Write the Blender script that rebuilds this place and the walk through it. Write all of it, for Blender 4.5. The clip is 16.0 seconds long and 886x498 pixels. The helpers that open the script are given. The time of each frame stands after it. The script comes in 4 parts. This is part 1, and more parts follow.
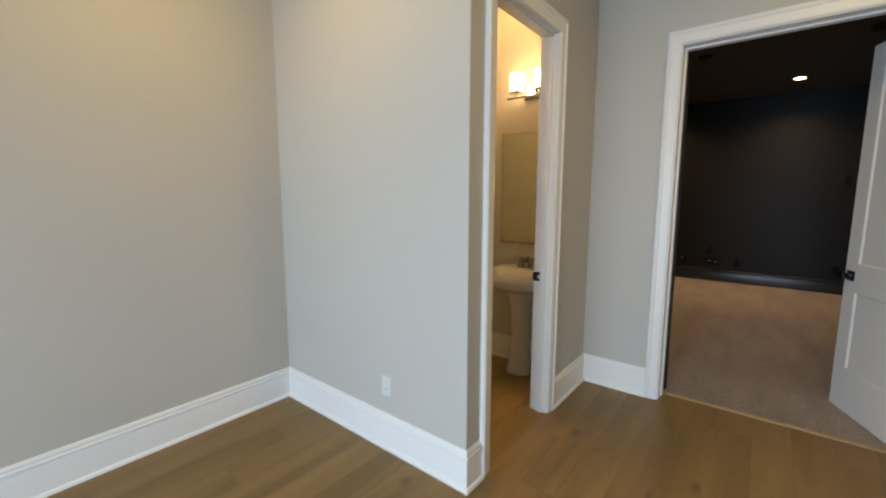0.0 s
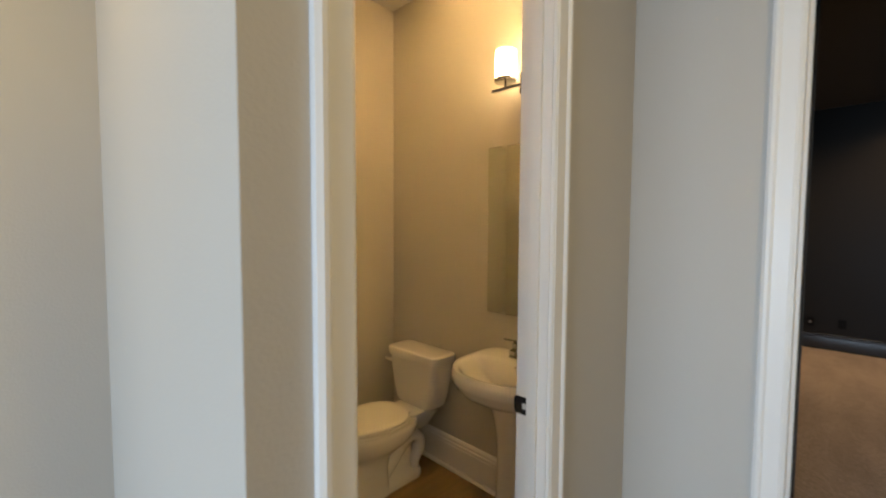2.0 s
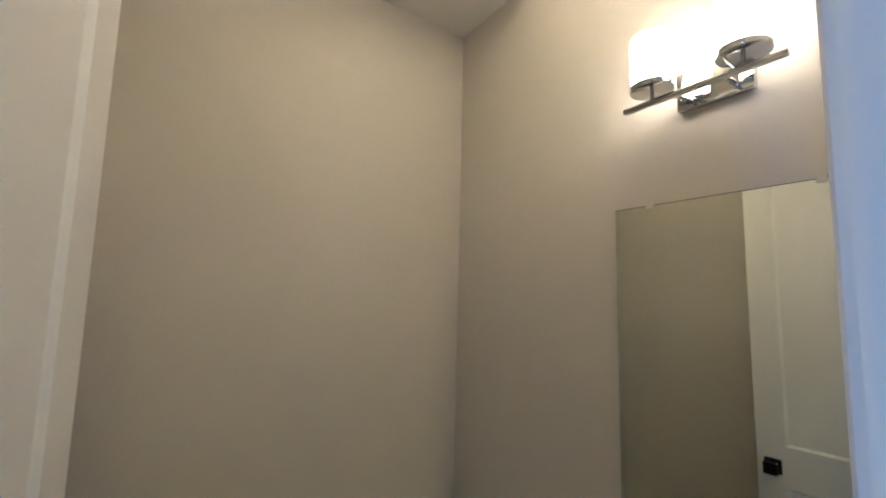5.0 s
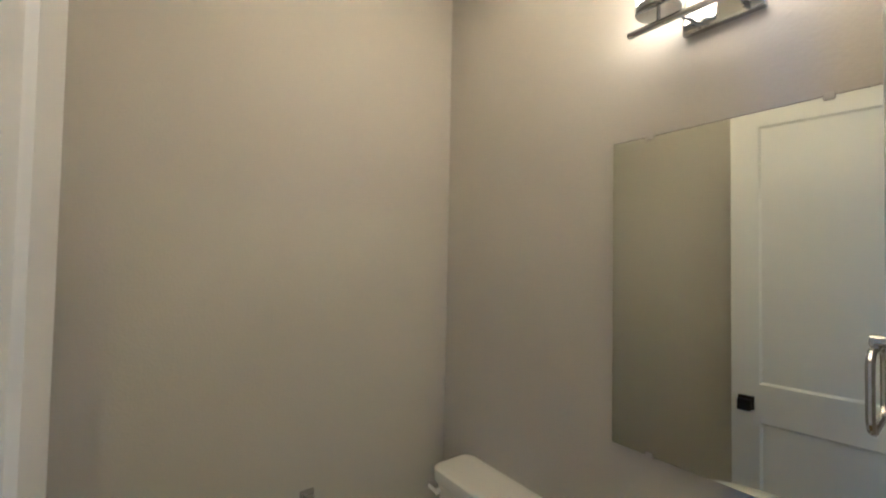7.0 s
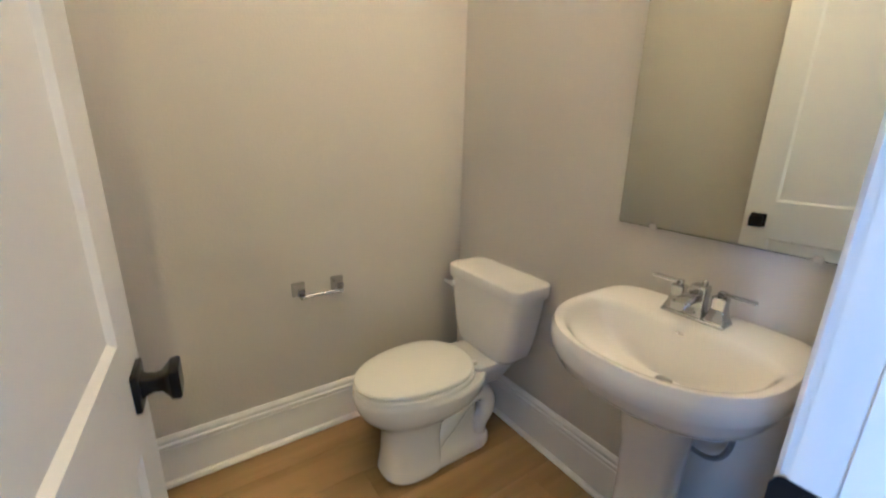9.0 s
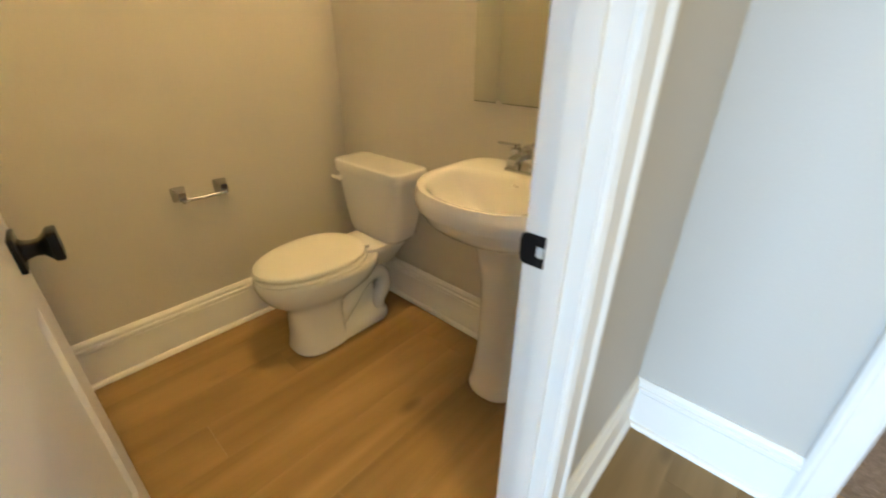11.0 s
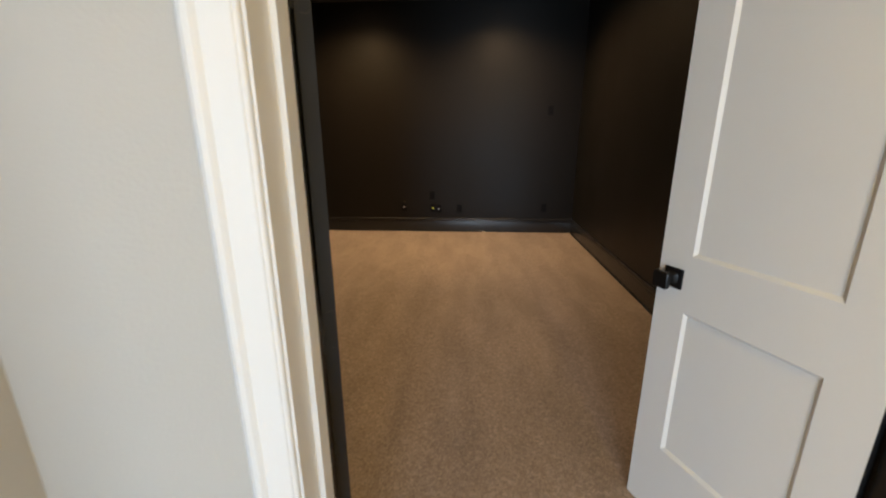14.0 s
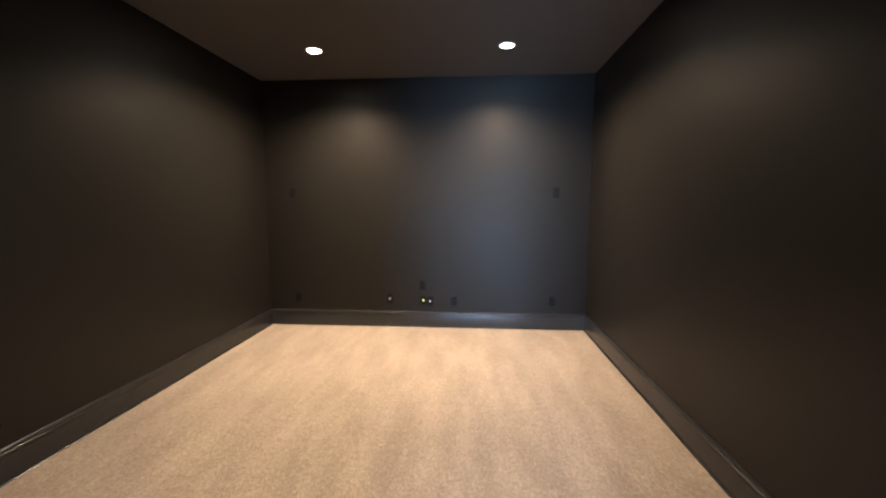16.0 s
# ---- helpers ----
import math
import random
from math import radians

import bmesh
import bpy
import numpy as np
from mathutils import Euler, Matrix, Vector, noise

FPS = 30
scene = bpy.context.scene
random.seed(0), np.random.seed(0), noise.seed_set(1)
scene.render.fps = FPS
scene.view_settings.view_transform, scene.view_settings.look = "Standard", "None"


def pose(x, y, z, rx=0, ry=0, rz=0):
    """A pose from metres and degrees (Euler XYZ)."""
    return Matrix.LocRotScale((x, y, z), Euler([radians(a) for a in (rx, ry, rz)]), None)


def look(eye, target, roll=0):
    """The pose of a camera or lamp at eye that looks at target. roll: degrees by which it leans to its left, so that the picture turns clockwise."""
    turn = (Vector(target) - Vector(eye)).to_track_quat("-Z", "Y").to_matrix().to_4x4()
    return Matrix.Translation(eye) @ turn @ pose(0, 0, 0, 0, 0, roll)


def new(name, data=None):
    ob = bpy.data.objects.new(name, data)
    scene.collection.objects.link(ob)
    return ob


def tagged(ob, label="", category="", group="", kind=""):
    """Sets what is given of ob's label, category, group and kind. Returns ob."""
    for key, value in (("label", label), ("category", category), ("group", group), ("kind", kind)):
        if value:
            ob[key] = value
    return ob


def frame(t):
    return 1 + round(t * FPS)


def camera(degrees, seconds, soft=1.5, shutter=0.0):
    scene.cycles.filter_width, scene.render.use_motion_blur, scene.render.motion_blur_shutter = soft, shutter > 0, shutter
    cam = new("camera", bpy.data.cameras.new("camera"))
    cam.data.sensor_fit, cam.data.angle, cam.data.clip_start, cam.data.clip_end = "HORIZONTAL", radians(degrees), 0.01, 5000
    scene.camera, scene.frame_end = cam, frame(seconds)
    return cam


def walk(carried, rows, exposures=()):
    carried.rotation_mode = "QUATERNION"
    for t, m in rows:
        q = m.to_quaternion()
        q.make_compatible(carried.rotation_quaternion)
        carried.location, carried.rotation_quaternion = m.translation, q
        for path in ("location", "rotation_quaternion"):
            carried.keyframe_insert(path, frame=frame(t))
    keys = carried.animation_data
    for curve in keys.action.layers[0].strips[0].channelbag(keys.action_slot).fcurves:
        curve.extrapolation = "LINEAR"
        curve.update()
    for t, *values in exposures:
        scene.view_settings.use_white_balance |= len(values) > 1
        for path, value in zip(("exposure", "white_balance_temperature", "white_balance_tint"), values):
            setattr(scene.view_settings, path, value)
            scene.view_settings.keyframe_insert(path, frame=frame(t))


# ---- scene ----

cam = camera(95.0, 16.0, soft=2.0, shutter=0.4)
PATH = [
    (0, (1.066, -3.133, 1.455), (-0.171, -1.583, 1.197), 0.1),
    (0.5, (1.004, -2.79, 1.501), (-0.171, -1.192, 1.246), -0.1),
    (1, (0.867, -2.48, 1.51), (-0.32, -0.885, 1.292), 0.0),
    (1.5, (0.774, -2.151, 1.513), (-0.517, -0.632, 1.354), -0.2),
    (2, (0.658, -1.838, 1.533), (-0.738, -0.411, 1.426), 0.3),
    (2.5, (0.531, -1.612, 1.557), (-0.975, -0.298, 1.485), 0.2),
    (3, (0.312, -1.428, 1.652), (-1.274, -0.213, 1.587), -0.2),
    (3.5, (0.155, -1.277, 1.661), (-1.502, -0.158, 1.701), 0.2),
    (4, (0.025, -1.199, 1.725), (-1.645, -0.106, 1.846), 0.5),
    (6.3, (-0.052, -1.183, 1.678), (-1.653, -0.01, 1.922), 2.0),
    (6.5, (-0.07, -1.202, 1.676), (-1.66, 0.002, 1.832), 1.1),
    (7, (-0.074, -1.196, 1.603), (-1.676, 0.0, 1.659), 1.1),
    (7.5, (-0.064, -1.199, 1.529), (-1.68, -0.023, 1.461), 1.4),
    (8, (-0.063, -1.199, 1.462), (-1.68, -0.046, 1.222), 1.3),
    (8.5, (-0.05, -1.203, 1.397), (-1.656, -0.079, 1.0), 1.2),
    (9, (-0.028, -1.206, 1.32), (-1.613, -0.12, 0.766), 1.2),
    (9.2, (-0.019, -1.2, 1.288), (-1.59, -0.125, 0.675), 1.3),
    (11.3, (0.322, -1.279, 1.251), (-0.745, 0.131, 0.316), 0.2),
    (11.5, (0.412, -1.294, 1.263), (-0.553, 0.198, 0.346), 0.3),
    (12, (0.577, -1.282, 1.297), (-0.143, 0.373, 0.434), 0.4),
    (12.5, (0.682, -1.165, 1.314), (0.252, 0.633, 0.552), 0.1),
    (13, (0.732, -0.997, 1.345), (0.489, 0.873, 0.677), 0.1),
    (13.5, (0.806, -0.811, 1.348), (0.643, 1.092, 0.756), 0.1),
    (14, (0.869, -0.618, 1.379), (0.741, 1.302, 0.837), -0.2),
    (14.5, (0.904, -0.419, 1.412), (0.809, 1.518, 0.923), 0.1),
    (15, (0.898, -0.151, 1.464), (0.819, 1.803, 1.044), 0.1),
    (15.5, (0.918, 0.051, 1.498), (0.831, 2.021, 1.163), 0.0),
    (16, (0.939, 0.251, 1.546), (0.797, 2.233, 1.327), 0.0),
]
EXPOSURES = [
    (0.0, -0.18, 6350, 13), (2.0, -0.08, 6300, 13), (3.0, -0.06, 6100, 11), (3.3, -0.04, 5500, 11), (4.0, -0.18, 4350, 12), (6.5, -0.12, 4000, 11), (8.0, 0.64, 4100, 12), (9.2, 0.90, 4250, 14),
    (11.3, 0.90, 5800, 7), (12.0, 0.80, 6050, 9), (12.5, 0.60, 6300, 11), (13.5, 0.58, 6550, 13), (14.5, 0.62, 6750, 14), (15.1, 1.55, 7300, 16), (15.6, 2.0, 6500, 15), (16.0, 2.3, 5150, 10),
]
walk(cam, [(t, look(eye, target, roll)) for t, eye, target, roll in PATH], EXPOSURES)

# ---- plan, in metres ----
CEIL = 3.035            # ceiling height
HEAD = 2.425            # top of the door openings
T_FACE = 0.160          # theatre side of the wall between hall and theatre
T_X0, T_X1 = 0.552, 1.765          # double door opening
P_Y0, P_Y1 = -1.402, -0.684        # powder door opening
D_IN = -0.108            # powder side of the door wall
B_OUT, B_IN = -1.610, -1.468       # wall between hall and powder room
A_X = -1.590            # hall west wall
TP_X = -1.637           # powder west wall
HALL_E, HALL_S = 3.2, -6.0
TH_W, TH_E, TH_N = -1.636, 2.331, 5.205
CASE = 0.086            # casing width
BASE_H = 0.212          # baseboard height

# ---- light ----
world = bpy.data.worlds.new("world")
scene.world = world
world.use_nodes = True
wn = world.node_tree
sky = wn.nodes.new("ShaderNodeTexSky")
sky.sky_type = "NISHITA"
sky.sun_disc = False
sky.sun_elevation, sky.sun_rotation = radians(40), radians(20)
wn.nodes["Background"].inputs["Strength"].default_value = 0.1
wn.links.new(sky.outputs["Color"], wn.nodes["Background"].inputs["Color"])

sun_data = bpy.data.lights.new("sun", "SUN")
sun_data.energy, sun_data.angle, sun_data.color = 2.5, radians(0.5), (1.0, 0.95, 0.88)
sun = new("sun", sun_data)
sun.matrix_world = look((4, 12, 12), (0, 0, 0))


def area_lamp(name, m, sx, sy, watts, color, spread=180, shape="RECTANGLE"):
    d = bpy.data.lights.new(name, "AREA")
    d.shape, d.size, d.size_y = shape, sx, sy
    d.energy, d.color, d.spread = watts, color, radians(spread)
    ob = new(name, d)
    ob.matrix_world = m
    return ob


WIN = (-0.7, 1.7, 0.35, 1.85)      # window in the hall's south wall
DAY = (0.63, 0.82, 1.0)
WARM = (1.0, 0.61, 0.21)
HALL_WARM = (1.0, 0.64, 0.11)
THEATRE_WARM = (1.0, 0.66, 0.33)
area_lamp("daylight", look((0.5, HALL_S - 0.06, 1.10), (0.5, 0, -0.3)), 2.3, 1.4, 126, DAY, 140)
for sx in (-0.582, -0.368):
    bulb = bpy.data.lights.new("vanity_bulb", "SPOT")
    bulb.energy, bulb.color, bulb.spot_size, bulb.spot_blend, bulb.shadow_soft_size = 330, WARM, radians(85), 0.9, 0.02
    new("vanity_bulb", bulb).matrix_world = look((sx, -0.126, 2.405), (sx - 0.1, -0.42, 3.0))
HALL_LAMPS = [(-0.72, -2.45), (1.6, -1.35)]
THEATRE_LAMPS = [(-0.609, 4.290), (1.252, 4.290), (-0.609, 1.45), (1.252, 1.45)]
for lx, ly in HALL_LAMPS:
    area_lamp("hall_lamp", look((lx, ly, CEIL - 0.012), (lx, ly, 0)), 0.12, 0.12, (13 if lx < 0 else 20), HALL_WARM, 180, "DISK")
for lx, ly in THEATRE_LAMPS:
    spot = bpy.data.lights.new("theatre_lamp", "SPOT")
    wide = ly > 2
    spot.energy, spot.color, spot.shadow_soft_size = (170 if wide else 26), THEATRE_WARM, 0.05
    spot.spot_size, spot.spot_blend = (radians(150), 1.0) if wide else (radians(66), 1.0)
    new("theatre_lamp", spot).matrix_world = look((lx, ly, CEIL - 0.02), (lx, ly, 0))

# ---- materials ----


def mat(name, color, rough=0.5, metal=0.0, vary=0.06, scale=3.0, fine=120.0, bump=0.0, bump_scale=200.0, coat=0.0, spec=0.5, wear=0.05):
    """Plain surface with two scales of variation in colour and gloss, and a fine relief."""
    m = bpy.data.materials.new(name)
    m.use_nodes = True
    n, l = m.node_tree.nodes, m.node_tree.links
    b = n["Principled BSDF"]
    b.inputs["Metallic"].default_value = metal
    b.inputs["Coat Weight"].default_value = coat
    b.inputs["Coat Roughness"].default_value = 0.08
    b.inputs["Specular IOR Level"].default_value = spec
    geo = n.new("ShaderNodeNewGeometry")
    n1, n2 = n.new("ShaderNodeTexNoise"), n.new("ShaderNodeTexNoise")
    n1.inputs["Scale"].default_value, n2.inputs["Scale"].default_value = scale, fine
    n1.inputs["Detail"].default_value, n2.inputs["Detail"].default_value = 4, 3
    add = n.new("ShaderNodeMath")
    add.operation = "MULTIPLY_ADD"
    add.inputs[1].default_value = 0.35
    ramp = n.new("ShaderNodeMix")
    ramp.data_type = "RGBA"
    lo, hi = [c * (1 - vary) for c in color], [min(1, c * (1 + vary)) for c in color]
    ramp.inputs["A"].default_value, ramp.inputs["B"].default_value = (*lo, 1), (*hi, 1)
    for k in (n1, n2):
        l.new(geo.outputs["Position"], k.inputs["Vector"])
    l.new(n2.outputs["Fac"], add.inputs[0])
    l.new(n1.outputs["Fac"], add.inputs[2])
    l.new(add.outputs[0], ramp.inputs["Factor"])
    l.new(ramp.outputs["Result"], b.inputs["Base Color"])
    r = n.new("ShaderNodeMapRange")
    r.inputs["To Min"].default_value, r.inputs["To Max"].default_value = max(0.02, rough - wear), min(1, rough + wear)
    l.new(n1.outputs["Fac"], r.inputs["Value"])
    l.new(r.outputs["Result"], b.inputs["Roughness"])
    if bump:
        n3 = n.new("ShaderNodeTexNoise")
        n3.inputs["Scale"].default_value, n3.inputs["Detail"].default_value = bump_scale, 2
        l.new(geo.outputs["Position"], n3.inputs["Vector"])
        bp = n.new("ShaderNodeBump")
        bp.inputs["Strength"].default_value, bp.inputs["Distance"].default_value = bump, 0.002
        l.new(n3.outputs["Fac"], bp.inputs["Height"])
        l.new(bp.outputs["Normal"], b.inputs["Normal"])
    return m


def emitter(name, color, strength):
    m = bpy.data.materials.new(name)
    m.use_nodes = True
    n = m.node_tree.nodes
    b = n["Principled BSDF"]
    b.inputs["Base Color"].default_value = (0.8, 0.78, 0.74, 1)
    b.inputs["Roughness"].default_value = 0.3
    b.inputs["Emission Color"].default_value = (*color, 1)
    b.inputs["Emission Strength"].default_value = strength
    return m


def wood_floor(name):
    m = bpy.data.materials.new(name)
    m.use_nodes = True
    n, l = m.node_tree.nodes, m.node_tree.links
    b = n["Principled BSDF"]
    b.inputs["Specular IOR Level"].default_value = 0.32
    geo, info = n.new("ShaderNodeNewGeometry"), n.new("ShaderNodeObjectInfo")
    tint = n.new("ShaderNodeMath")
    tint.operation = "ADD"
    l.new(geo.outputs["Random Per Island"], tint.inputs[0])
    l.new(info.outputs["Random"], tint.inputs[1])
    off = n.new("ShaderNodeCombineXYZ")
    mul = n.new("ShaderNodeMath")
    mul.operation, mul.inputs[1].default_value = "MULTIPLY", 37.0
    l.new(tint.outputs[0], mul.inputs[0])
    l.new(mul.outputs[0], off.inputs["Z"])
    vec = n.new("ShaderNodeVectorMath")
    l.new(geo.outputs["Position"], vec.inputs[0])
    l.new(off.outputs[0], vec.inputs[1])
    mp = n.new("ShaderNodeMapping")
    mp.inputs["Scale"].default_value = (7, 0.8, 1)
    l.new(vec.outputs[0], mp.inputs["Vector"])
    g1 = n.new("ShaderNodeTexNoise")
    g1.inputs["Scale"].default_value, g1.inputs["Detail"].default_value, g1.inputs["Distortion"].default_value = 1.0, 6, 0.6
    l.new(mp.outputs[0], g1.inputs["Vector"])
    mp2 = n.new("ShaderNodeMapping")
    mp2.inputs["Scale"].default_value = (160, 5, 1)
    l.new(vec.outputs[0], mp2.inputs["Vector"])
    g2 = n.new("ShaderNodeTexNoise")
    g2.inputs["Scale"].default_value, g2.inputs["Detail"].default_value = 1.0, 3
    l.new(mp2.outputs[0], g2.inputs["Vector"])
    ramp = n.new("ShaderNodeValToRGB")
    e = ramp.color_ramp.elements
    e[0].position, e[0].color = 0.30, (0.166, 0.108, 0.040, 1)
    e[1].position, e[1].color = 0.72, (0.272, 0.182, 0.076, 1)
    mid = e.new(0.5)
    mid.color = (0.220, 0.144, 0.057, 1)
    mixf = n.new("ShaderNodeMath")
    mixf.operation, mixf.inputs[1].default_value = "MULTIPLY_ADD", 0.14
    l.new(g2.outputs["Fac"], mixf.inputs[0])
    sub = n.new("ShaderNodeMath")
    sub.operation, sub.inputs[1].default_value = "SUBTRACT", 0.07
    l.new(g1.outputs["Fac"], sub.inputs[0])
    l.new(sub.outputs[0], mixf.inputs[2])
    l.new(mixf.outputs[0], ramp.inputs["Fac"])
    # sparse dark knots
    kn = n.new("ShaderNodeTexVoronoi")
    kn.inputs["Scale"].default_value = 1.0
    mp3 = n.new("ShaderNodeMapping")
    mp3.inputs["Scale"].default_value = (4.2, 2.1, 1)
    l.new(vec.outputs[0], mp3.inputs["Vector"])
    l.new(mp3.outputs[0], kn.inputs["Vector"])
    kr = n.new("ShaderNodeMapRange")
    kr.inputs["From Min"].default_value, kr.inputs["From Max"].default_value = 0.03, 0.14
    kr.inputs["To Min"].default_value, kr.inputs["To Max"].default_value = 0.62, 1.0
    l.new(kn.outputs["Distance"], kr.inputs["Value"])
    hs = n.new("ShaderNodeHueSaturation")
    vr = n.new("ShaderNodeMapRange")
    vr.inputs["From Max"].default_value = 2.0
    vr.inputs["To Min"].default_value, vr.inputs["To Max"].default_value = 0.86, 1.14
    l.new(tint.outputs[0], vr.inputs["Value"])
    vm = n.new("ShaderNodeMath")
    vm.operation = "MULTIPLY"
    l.new(vr.outputs[0], vm.inputs[0])
    l.new(kr.outputs[0], vm.inputs[1])
    l.new(vm.outputs[0], hs.inputs["Value"])
    l.new(ramp.outputs["Color"], hs.inputs["Color"])
    l.new(hs.outputs["Color"], b.inputs["Base Color"])
    rr = n.new("ShaderNodeMapRange")
    rr.inputs["To Min"].default_value, rr.inputs["To Max"].default_value = 0.34, 0.52
    l.new(g1.outputs["Fac"], rr.inputs["Value"])
    l.new(rr.outputs[0], b.inputs["Roughness"])
    bp = n.new("ShaderNodeBump")
    bp.inputs["Strength"].default_value, bp.inputs["Distance"].default_value = 0.15, 0.001
    l.new(g2.outputs["Fac"], bp.inputs["Height"])
    l.new(bp.outputs["Normal"], b.inputs["Normal"])
    return m


def carpet_material(name):
    m = bpy.data.materials.new(name)
    m.use_nodes = True
    n, l = m.node_tree.nodes, m.node_tree.links
    b = n["Principled BSDF"]
    b.inputs["Roughness"].default_value = 0.95
    b.inputs["Specular IOR Level"].default_value = 0.15
    b.inputs["Sheen Weight"].default_value = 0.25
    geo = n.new("ShaderNodeNewGeometry")
    v = n.new("ShaderNodeTexNoise")
    v.inputs["Scale"].default_value, v.inputs["Detail"].default_value, v.inputs["Distortion"].default_value = 66, 5, 1.2
    w = n.new("ShaderNodeTexNoise")
    w.inputs["Scale"].default_value, w.inputs["Detail"].default_value = 2.4, 5
    l.new(geo.outputs["Position"], v.inputs["Vector"])
    mpw = n.new("ShaderNodeMapping")
    mpw.inputs["Scale"].default_value = (2.2, 0.55, 1)
    l.new(geo.outputs["Position"], mpw.inputs["Vector"])
    l.new(mpw.outputs[0], w.inputs["Vector"])
    ramp = n.new("ShaderNodeValToRGB")
    e = ramp.color_ramp.elements
    e[0].position, e[0].color = 0.33, (0.205, 0.164, 0.136, 1)
    e[1].position, e[1].color = 0.67, (0.380, 0.309, 0.262, 1)
    k = e.new(0.5)
    k.color = (0.270, 0.216, 0.184, 1)
    l.new(v.outputs["Fac"], ramp.inputs["Fac"])
    hs = n.new("ShaderNodeHueSaturation")
    r = n.new("ShaderNodeMapRange")
    r.inputs["From Min"].default_value, r.inputs["From Max"].default_value = 0.35, 0.65
    r.inputs["To Min"].default_value, r.inputs["To Max"].default_value = 0.86, 1.14
    l.new(w.outputs["Fac"], r.inputs["Value"])
    l.new(r.outputs[0], hs.inputs["Value"])
    l.new(ramp.outputs["Color"], hs.inputs["Color"])
    l.new(hs.outputs["Color"], b.inputs["Base Color"])
    bp = n.new("ShaderNodeBump")
    bp.inputs["Strength"].default_value, bp.inputs["Distance"].default_value = 0.5, 0.010
    l.new(v.outputs["Fac"], bp.inputs["Height"])
    l.new(bp.outputs["Normal"], b.inputs["Normal"])
    return m


GREIGE = mat("greige_wall_paint", (0.51, 0.487, 0.445), 0.62, vary=0.03, scale=1.7, bump=0.40, bump_scale=105, wear=0.06)
CEILING = mat("ceiling_paint", (0.66, 0.64, 0.60), 0.8, vary=0.02, bump=0.2, bump_scale=120)
TRIM = mat("white_trim_paint", (0.80, 0.79, 0.77), 0.40, vary=0.02, scale=4, fine=60, bump=0.05, bump_scale=60)
DOORWHITE = mat("white_door_paint", (0.78, 0.77, 0.75), 0.36, vary=0.02, scale=4, fine=80, bump=0.05, bump_scale=90)
DARK = mat("charcoal_wall_paint", (0.0112, 0.0102, 0.0091), 0.46, spec=0.22, vary=0.1, scale=1.6, bump=0.25, bump_scale=150, wear=0.07)
DARKCEIL = mat("charcoal_ceiling_paint", (0.085, 0.083, 0.081), 0.75, vary=0.06, scale=1.6, bump=0.2, bump_scale=150)
DARKTRIM = mat("charcoal_trim_paint", (0.018, 0.019, 0.021), 0.24, vary=0.08, scale=5, bump=0.05)
VENTPAINT = mat("grey_register_paint", (0.075, 0.075, 0.077), 0.45, vary=0.06, scale=12)
BLACK = mat("matte_black_metal", (0.012, 0.012, 0.013), 0.4, metal=0.6, vary=0.15, scale=30)
BLACKPLASTIC = mat("black_plastic", (0.004, 0.004, 0.005), 0.55, spec=0.15, vary=0.1, scale=30)
CHROME = mat("polished_chrome", (0.52, 0.53, 0.54), 0.08, metal=1.0, vary=0.03, scale=30, wear=0.03)
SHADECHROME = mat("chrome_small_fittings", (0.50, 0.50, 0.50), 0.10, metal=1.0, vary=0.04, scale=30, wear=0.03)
NICKEL = mat("satin_nickel", (0.62, 0.60, 0.57), 0.28, metal=1.0, vary=0.05, scale=40)
BRONZE = mat("bare_bronze_hinge", (0.14, 0.09, 0.07), 0.55, metal=0.3, vary=0.2, scale=60)
PORCELAIN = mat("white_porcelain", (0.80, 0.785, 0.75), 0.12, vary=0.012, scale=6, fine=40, coat=0.6)
SEATPLASTIC = mat("white_seat_plastic", (0.80, 0.785, 0.745), 0.22, vary=0.012, scale=6)
WHITEPLASTIC = mat("white_plate_plastic", (0.66, 0.66, 0.64), 0.35, vary=0.02)
HOSE = mat("braided_hose", (0.20, 0.20, 0.20), 0.45, metal=0.6, vary=0.25, scale=200, bump=0.4, bump_scale=500)
YELLOWGREEN = mat("yellow_green_cap", (0.62, 0.78, 0.12), 0.35, vary=0.05)
OAKSTRIP = mat("oak_strip", (0.40, 0.27, 0.15), 0.4, vary=0.2, scale=9, fine=70)
DARKGAP = mat("dark_underlay", (0.03, 0.022, 0.015), 0.9)
WOOD = wood_floor("oak_plank_floor")
CARPET = carpet_material("brown_beige_carpet")
SHADE = emitter("lit_opal_glass", (1.0, 0.64, 0.29), 18.0)
LAMPDISC = emitter("lit_downlight_lens", (1.0, 0.74, 0.46), 30.0)
MIRROR = mat("mirror_silver", (0.80, 0.82, 0.74), 0.015, metal=1.0, vary=0.0, wear=0.004)

# ---- mesh helpers ----


def part(name, bm, material, parent=None, label="", smooth=True, m=None):
    me = bpy.data.meshes.new(name)
    bmesh.ops.recalc_face_normals(bm, faces=bm.faces[:])
    bm.to_mesh(me)
    bm.free()
    for k in (material if isinstance(material, (list, tuple)) else [material]):
        me.materials.append(k)
    if smooth:
        me.shade_smooth()
        me.set_sharp_from_angle(angle=radians(35))
    ob = new(name, me)
    if parent:
        ob.parent = parent
    if m is not None:
        ob.matrix_basis = m
    if label:
        ob["label"] = label
    return ob


def thing(name, label, category, m=None, group="", kind=""):
    ob = new(name)
    if m is not None:
        ob.matrix_world = m
    return tagged(ob, label, category, group, kind)


